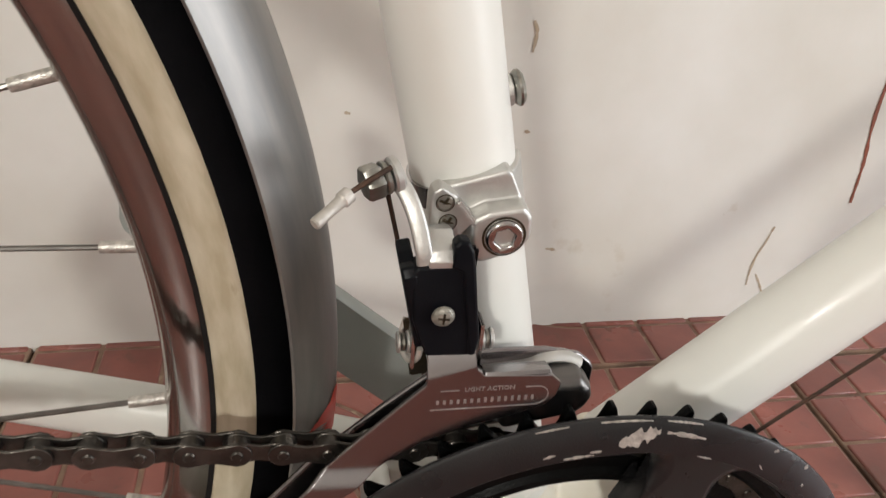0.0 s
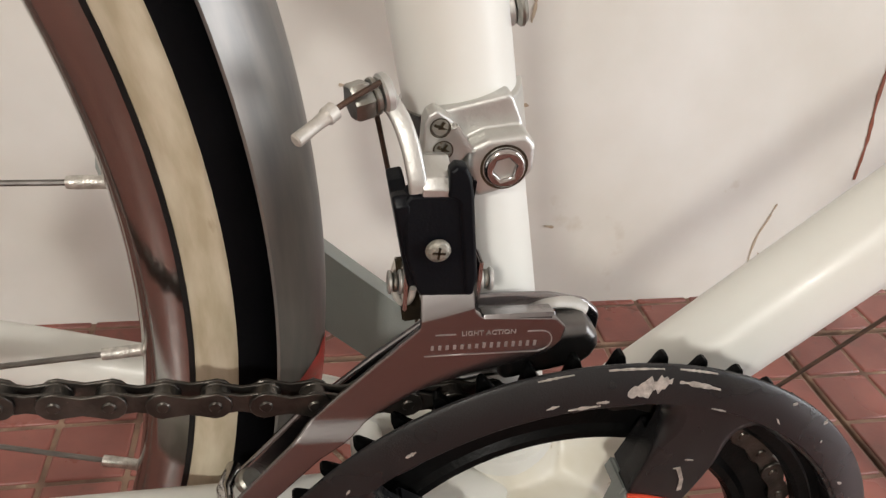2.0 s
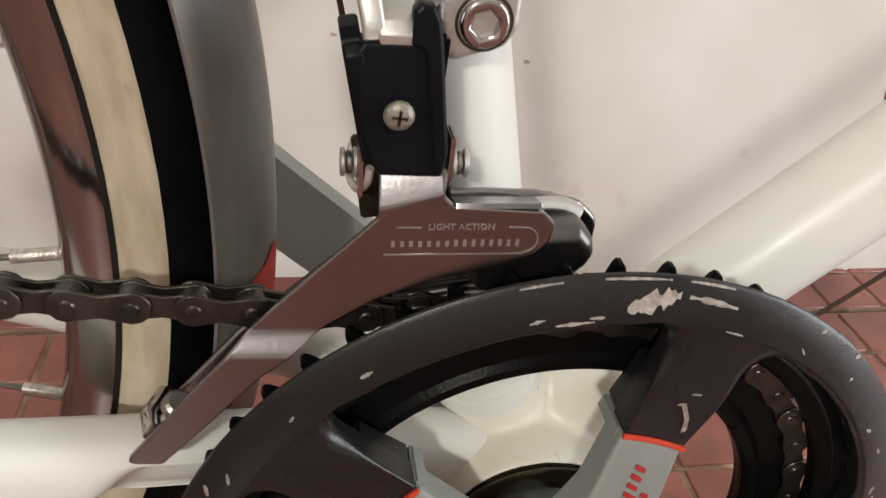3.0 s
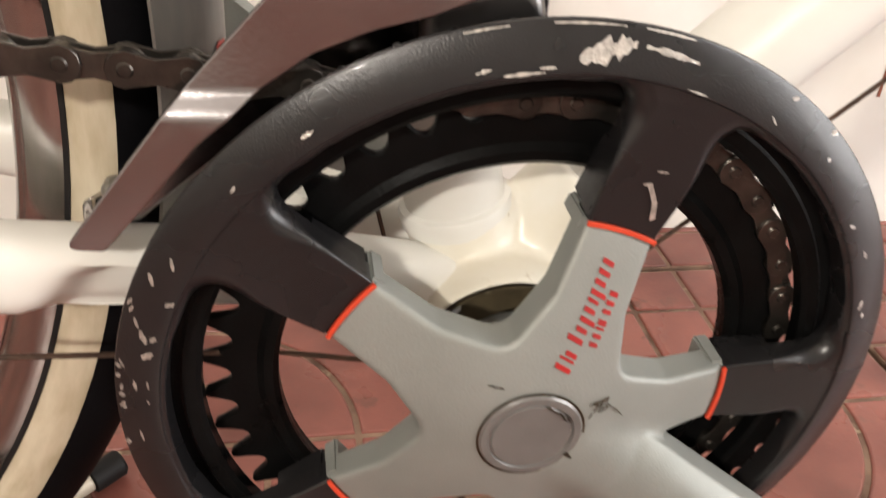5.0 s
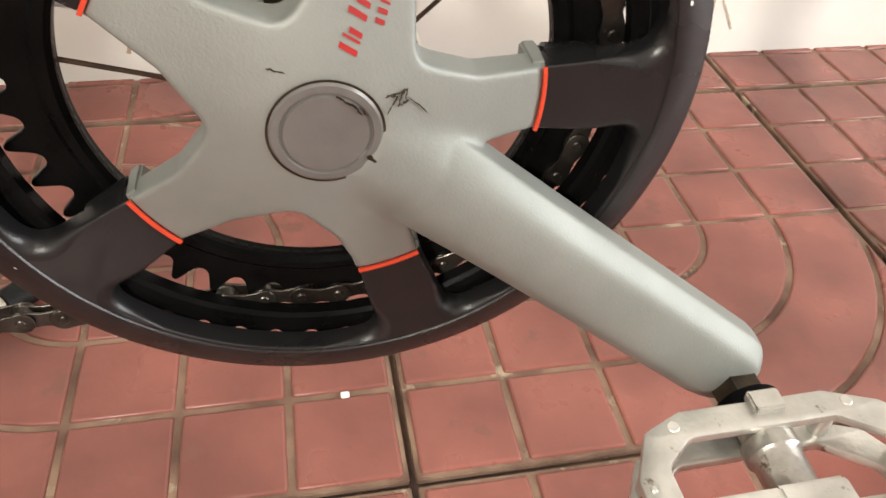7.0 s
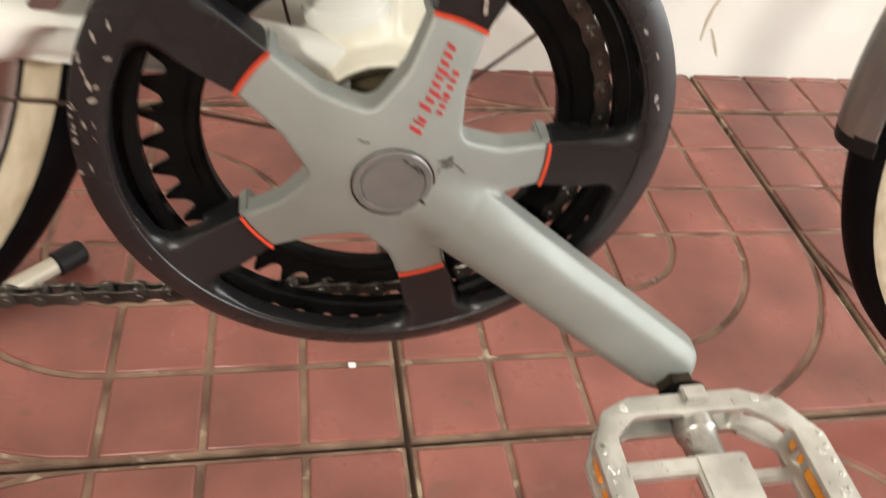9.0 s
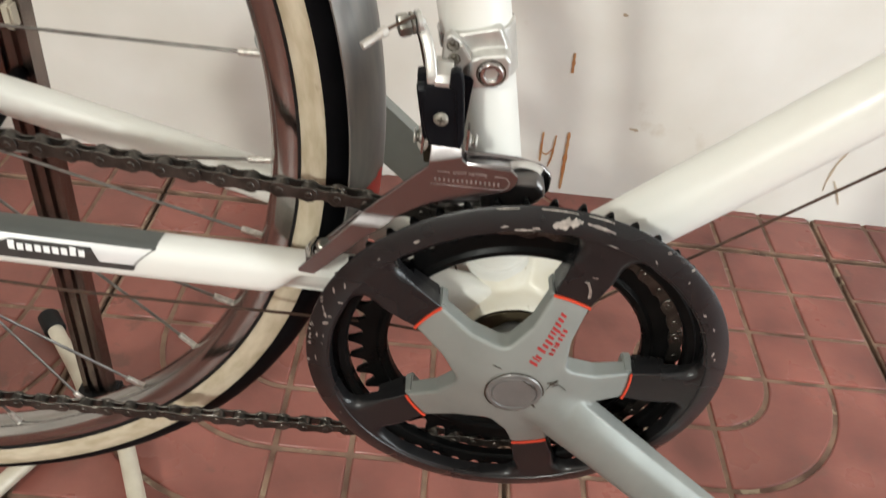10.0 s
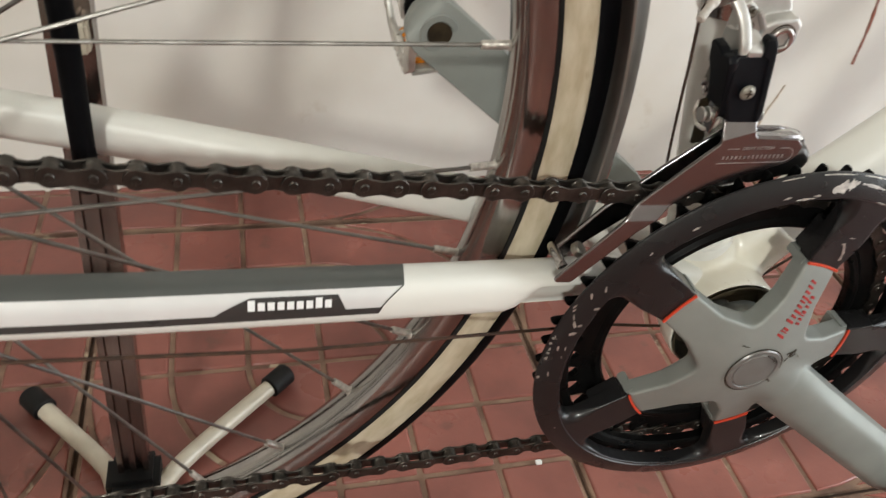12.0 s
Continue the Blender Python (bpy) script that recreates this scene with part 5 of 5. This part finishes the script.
# ---- chainstay guard film ----
def stay_strip(x0, x1, f0, f1, off, slant0=0.0, slant1=0.0):
    """A strip lying on the near side of the drive-side chainstay, between the angles f0 and f1 round it, in degrees up from its near side."""
    bm = bmesh.new()
    rows = []
    for i in range(25):
        t = i / 24
        row = []
        for j in range(5):
            f = f0 + (f1 - f0) * j / 4
            x = (x0 + slant0 * f) * (1 - t) + (x1 + slant1 * f) * t
            k = min(range(len(stay_pts) - 1), key=lambda q: abs((stay_pts[q].x + stay_pts[q + 1].x) / 2 - x))
            p, q = stay_pts[k], stay_pts[k + 1]
            u = (x - p.x) / (q.x - p.x)
            c = p + (q - p) * u
            rr = 0.0113 + off
            ang = radians(f)
            cy = math.copysign(abs(math.cos(ang)) ** 0.75, math.cos(ang)) * 0.84 * rr
            cz = math.copysign(abs(math.sin(ang)) ** 0.75, math.sin(ang)) * rr
            row.append(bm.verts.new(c + Vector((-0.12 * cy, -cy, cz))))
        rows.append(row)
    for r0, r1 in zip(rows, rows[1:]):
        for j in range(4):
            bm.faces.new((r0[j], r0[j + 1], r1[j + 1], r1[j]))
    bmesh.ops.recalc_face_normals(bm, faces=bm.faces[:])
    return bm


part("stay_guard_film", stay_strip(-0.405, -0.1765, 52, 112, 0.0005, 0, 0.0), STICKG, stay_drive, "grey, silver and black protective film")
part("stay_guard_film", stay_strip(-0.405, -0.1857, 3, 52, 0.0004, 0, 0.000176), STICKS, stay_drive)
part("stay_guard_film", stay_strip(-0.405, -0.1856, -6, 3, 0.0005, 0, 0.000176), STICKK, stay_drive)
part("stay_guard_film", stay_strip(-0.1866, -0.1859, 3, 52, 0.0007, 0.000176, 0.000176), STICKK, stay_drive)
part("stay_badge", stay_strip(-0.2508, -0.2002, 2, 38, 0.0007, 0.00037, -0.00009), STICKK, stay_drive)
for j in range(9):
    x = -0.2375 + j * 0.0036
    part("badge_bar", stay_strip(x, x + 0.0026, 10, (33 if j in (0, 7) else 27), 0.0010), INK, stay_drive)

# red tag on the mudguard
def guard_tag():
    bm = bmesh.new()
    rows = []
    for i in range(7):
        a = radians(-5.8 + 3.4 * i / 6)
        row = []
        for j in range(4):
            u = -0.18 - (0.14 + 0.55 * (0.55, 0.9, 0.35, 1.0, 0.7, 0.25, 0.05)[i]) * j / 3
            r = FEND_R + 0.0004 - 0.0135 * abs(u) ** 2.1
            row.append(bm.verts.new((r * math.cos(a), r * math.sin(a), -0.0215 * u)))
        rows.append(row)
    for r0, r1 in zip(rows, rows[1:]):
        for j in range(3):
            bm.faces.new((r0[j], r0[j + 1], r1[j + 1], r1[j]))
    bmesh.ops.recalc_face_normals(bm, faces=bm.faces[:])
    return bm


part("red_tag", guard_tag(), REDTAG, mudguard, "torn red sticker")


# ---- front wheel ----
FHUB = Vector((0.605, 0.004, 0.325))
steer = Matrix.Rotation(radians(-12), 4, "Z")
front_wheel = wheel(FHUB, steer @ UPRIGHT, "polished front wheel rim with wire spokes")
spokes(front_wheel, 0.0)
ff = lathe([(r, h) for r, h in prof], (0, 0, 0), (0, 0, 1), 110, 60.0, 192.6, closed_profile=True)
front_guard = part("mudguard", ff, FENDER, bicycle, "dull brushed alloy front mudguard with a black end flap")
front_guard.matrix_basis = Matrix.Translation(FHUB) @ steer @ UPRIGHT
ft = lathe([(r - 0.0005, h * 1.06) for r, h in prof], (0, 0, 0), (0, 0, 1), 12, 192.2, 194.2, closed_profile=True)
part("end_flap", ft, RUBBER, front_guard, "black rubber end flap")
lab = lathe([(0.3030 + 0.0153 * math.sin(radians(a)), 0.0153 * math.cos(radians(a))) for a in (-50, -35, -20)], (0, 0, 0), (0, 0, 1), 24, 176.0, 190.0)
part("tyre_label", lab, YELLOW, front_wheel, "worn yellow lettering band")
part("fork_blade", sweep([FHUB + Vector((0, -0.055, 0)), FHUB + Vector((-0.03, -0.035, 0.38))], 0.010, 20), FRAME, bicycle)
part("fork_blade", sweep([FHUB + Vector((0, 0.055, 0)), FHUB + Vector((-0.03, 0.035, 0.38))], 0.010, 20), FRAME, bicycle)


# ---- the stand ----
stand = tagged(empty("bike_stand", (-0.325, 0.115, 0)), "bronze-coloured upright bike stand with splayed cream legs and black rubber feet", "bike stand")
ST = Vector((-0.3355, 0.125, 0.0))


def s_part(name, bm, material, label=""):
    ob = part(name, bm, material, None, label)
    ob.parent = stand
    ob.matrix_parent_inverse = Matrix.Translation((0.325, -0.115, 0))
    return ob


lean = Vector((0.0224, 0.0, 0.46))
rail = [(-0.0135, -0.008), (-0.0085, -0.008), (-0.0085, -0.0045), (-0.0025, -0.0045), (-0.0025, -0.008), (0.0025, -0.008), (0.0025, -0.0045), (0.0085, -0.0045), (0.0085, -0.008), (0.0135, -0.008), (0.0135, 0.008), (-0.0135, 0.008)]
s_part("post", sweep([ST + Vector((0, 0, 0.012)), ST + lean * 1.5], 1.0, section=[(u * 0.84, v * 0.9) for u, v in rail]), STANDM, "ribbed bronze metal post")
s_part("base_block", box(0.040, 0.034, 0.030, Matrix.Translation(ST + Vector((0, -0.003, 0.020))), 0.005), RUBBER)
for p0, p1, p2 in (((-0.318, 0.112, 0.016), (-0.292, 0.145, 0.0135), (-0.219, 0.213, 0.013)), ((-0.350, 0.116, 0.016), (-0.364, 0.146, 0.0135), (-0.421, 0.213, 0.013)),
((-0.318, 0.112, 0.016), (-0.296, 0.074, 0.0135), (-0.245, -0.020, 0.013)), ((-0.346, 0.112, 0.016), (-0.368, 0.072, 0.0135), (-0.415, -0.025, 0.013))):
    s_part("leg", sweep(curve_pts([p0, p1, p2], 8), 0.0075, 18), LEGM, "cream painted tube leg")
    d = (Vector(p2) - Vector(p1)).normalized()
    q = Vector(p2)
    s_part("rubber_foot", sweep([q - d * 0.010, q - d * 0.009, q + d * 0.013, q + d * 0.015], [0.0090, 0.0104, 0.0104, 0.0088], 20), RUBBER, "black rubber foot cap")
hook = curve_pts([(-0.318, 0.120, 0.362), (-0.312, 0.085, 0.361), (-0.307, 0.052, 0.363), (-0.3045, 0.043, 0.374), (-0.3035, 0.042, 0.395), (-0.3015, 0.040, 0.430), (-0.3005, 0.039, 0.462)], 6)
s_part("hook_arm", sweep(hook, 0.0050, 18), TREAD, "black rubber-sleeved hook")
s_part("hook_bracket", box(0.006, 0.010, 0.016, Matrix.Translation((-0.309, 0.114, 0.405)), 0.0015), LEGM)


# ---- wall marks ----
def wall_mark(name, pts, width, material, label, seed):
    """A thin dried run on the plaster."""
    rnd = random.Random(seed)
    line = curve_pts([(x, 0, z) for x, z in pts], 6)
    left, right = [], []
    for i, p in enumerate(line):
        d = (line[min(i + 1, len(line) - 1)] - line[max(i - 1, 0)]).normalized()
        nrm = Vector((-d.z, 0, d.x))
        w = width * rnd.uniform(0.5, 1.15) * (0.5 + 0.5 * math.sin(math.pi * (0.08 + 0.9 * i / len(line))))
        left.append(((p + nrm * w)[0], (p + nrm * w)[2]))
        right.append(((p - nrm * w)[0], (p - nrm * w)[2]))
    ob = part(name, plate([left + right[::-1]], 0.0006, 0, Matrix.Translation((0, WALL_Y - 0.0006, 0)) @ FACING), material, wall_north, label, False)
    return ob


wall_mark("drip", [(0.566, 0.42), (0.5655, 0.291), (0.575, 0.220), (0.578, 0.168)], 0.0026, DRIP, "long red-brown dried drip", 1)
wall_mark("stain", [(0.486, 0.136), (0.480, 0.112), (0.474, 0.093), (0.472, 0.070), (0.473, 0.050)], 0.0016, STAIN, "thin brown drip stain", 2)
wall_mark("stain", [(0.482, 0.066), (0.492, 0.050), (0.503, 0.030)], 0.0016, STAIN, "thin brown drip stain", 3)
wall_mark("stain", [(0.144, 0.380), (0.148, 0.368), (0.146, 0.348)], 0.0020, STAIN, "small brown drip", 5)
for x, z, sd in ((0.197, 0.112, 4), (-0.040, 0.281, 12), (0.152, 0.261, 13), (0.203, 0.111, 14), (-0.248, 0.191, 15)):
    wall_mark("stain", [(x - 0.003, z + 0.001), (x + 0.003, z)], 0.0022, STAIN, "small brown spot", sd)
wall_mark("stain", [(-0.165, 0.060), (-0.168, 0.050), (-0.174, 0.030)], 0.0040, STAIN, "brown smear near the floor", 16)
for pts, w, sd in (([(0.087, 0.094), (0.088, 0.072), (0.0896, 0.050)], 0.0018, 6), ([(0.1043, 0.091), (0.1036, 0.056), (0.1009, 0.042)], 0.0018, 7), ([(0.120, 0.098), (0.122, 0.058), (0.1245, 0.008)], 0.0028, 8),
                   ([(0.1043, 0.208), (0.1063, 0.182)], 0.0022, 9), ([(0.088, 0.066), (0.096, 0.061), (0.103, 0.070)], 0.0010, 10)):
    wall_mark("drip", pts, w, RUSTY, "short rust-coloured drip near the floor", sd)


# ---- floor tiles ----
T, N, G = 0.4330, 6, 0.0025           # tile, squares along it, half a groove
S = (T - 0.006) / N


def pad(loop):
    return rounded(loop, 0.0025, 2)


def tile_mesh():
    """One embossed tile: two quarters of nine squares and two quarters of ringed bands."""
    loops = []
    for qx, qy, bands in ((1, 1, True), (-1, 1, False), (-1, -1, True), (1, -1, False)):
        for i in range(3):
            for j in range(3):
                x0, x1, y0, y1 = i * S + G, (i + 1) * S - G, j * S + G, (j + 1) * S - G
                if not bands:
                    loop = pad([(x0, y0), (x1, y0), (x1, y1), (x0, y1)])
                    loops.append([(qx * x, qy * y) for x, y in (loop if qx * qy > 0 else loop[::-1])])
        if bands:
            for k in range(4):
                r0, r1 = (G * 1.0 if k == 0 else k * S + G), (k + 1) * S - G
                loop = []
                if k < 3:
                    n = 12
                    e0 = math.asin(min(1, G / max(r0, G))) if k else math.pi / 4
                    e1 = math.asin(G / r1)
                    loop += [(r1 * math.cos(e1 + (math.pi / 2 - 2 * e1) * j / n), r1 * math.sin(e1 + (math.pi / 2 - 2 * e1) * j / n)) for j in range(n + 1)]
                    if k:
                        loop += [(r0 * math.cos(math.pi / 2 - e0 - (math.pi / 2 - 2 * e0) * j / n), r0 * math.sin(math.pi / 2 - e0 - (math.pi / 2 - 2 * e0) * j / n)) for j in range(n + 1)]
                    else:
                        loop += [(G, G)]
                else:
                    r0 = 3 * S + G
                    n = 10
                    lim = 3 * S - G
                    a0 = math.acos(min(1, lim / r0))
                    loop += [(lim, lim)]
                    loop += [(r0 * math.cos(math.pi / 2 - a0 - (math.pi / 2 - 2 * a0) * j / n), r0 * math.sin(math.pi / 2 - a0 - (math.pi / 2 - 2 * a0) * j / n)) for j in range(n + 1)]
                loops.append([(qx * x, qy * y) for x, y in (loop if qx * qy > 0 else loop[::-1])])
    return plate(loops, 0.006, 0.0024, Matrix.Translation((0, 0, -0.003)), 3)


pads_me = tile_mesh()
bed = bmesh.new()
box(T - 0.0045, T - 0.0045, 0.006, Matrix.Translation((0, 0, -0.0052)), 0.0008, bm=bed)
bed_me = bpy.data.meshes.new("tile_bed")
bed.to_mesh(bed_me)
bed.free()
rnd = random.Random(5)
for i in range(-5, 6):
    for j in range(-6, 2):
        cx, cy = 0.2605 + i * T, 0.2450 + j * T
        if cx + T / 2 < X0 or cx - T / 2 > X1 or cy + T / 2 < Y0 or cy - T / 2 > WALL_Y:
            continue
        turn = 0 if (i + j) % 2 else 90
        m = Matrix.Translation((cx, cy, rnd.uniform(-0.0004, 0.0004))) @ Matrix.Rotation(radians(turn), 4, "Z")
        t = part("tile", bed_me, GROUT, floor, "", False, m)
        part("tile_pattern", pads_me, TILE, t)
f_chip = part("chip", box(0.006, 0.005, 0.002, Matrix.Translation((0.0078, 0.1006, 0.0006)), 0.0006), INK, None)
tagged(f_chip, "small white chip lying in a tile groove", "debris")

# unseen lamp and doorway, assumed to account for shadows and cool side light
lamp = tagged(empty("assumed_wall_lamp", (-1.05, -2.46, 1.95)), "unseen wall lamp, assumed from the soft wall shadows", "lamp")
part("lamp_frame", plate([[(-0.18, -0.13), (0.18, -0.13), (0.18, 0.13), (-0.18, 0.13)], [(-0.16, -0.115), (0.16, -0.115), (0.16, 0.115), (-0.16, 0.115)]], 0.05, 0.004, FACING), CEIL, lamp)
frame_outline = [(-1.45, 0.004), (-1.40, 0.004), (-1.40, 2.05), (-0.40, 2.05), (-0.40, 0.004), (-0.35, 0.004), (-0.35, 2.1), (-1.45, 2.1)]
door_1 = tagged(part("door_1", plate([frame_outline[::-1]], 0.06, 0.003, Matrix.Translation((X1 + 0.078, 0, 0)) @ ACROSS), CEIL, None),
                "white frame of an unseen doorway, assumed for the cool side light", "door", "", "structure")
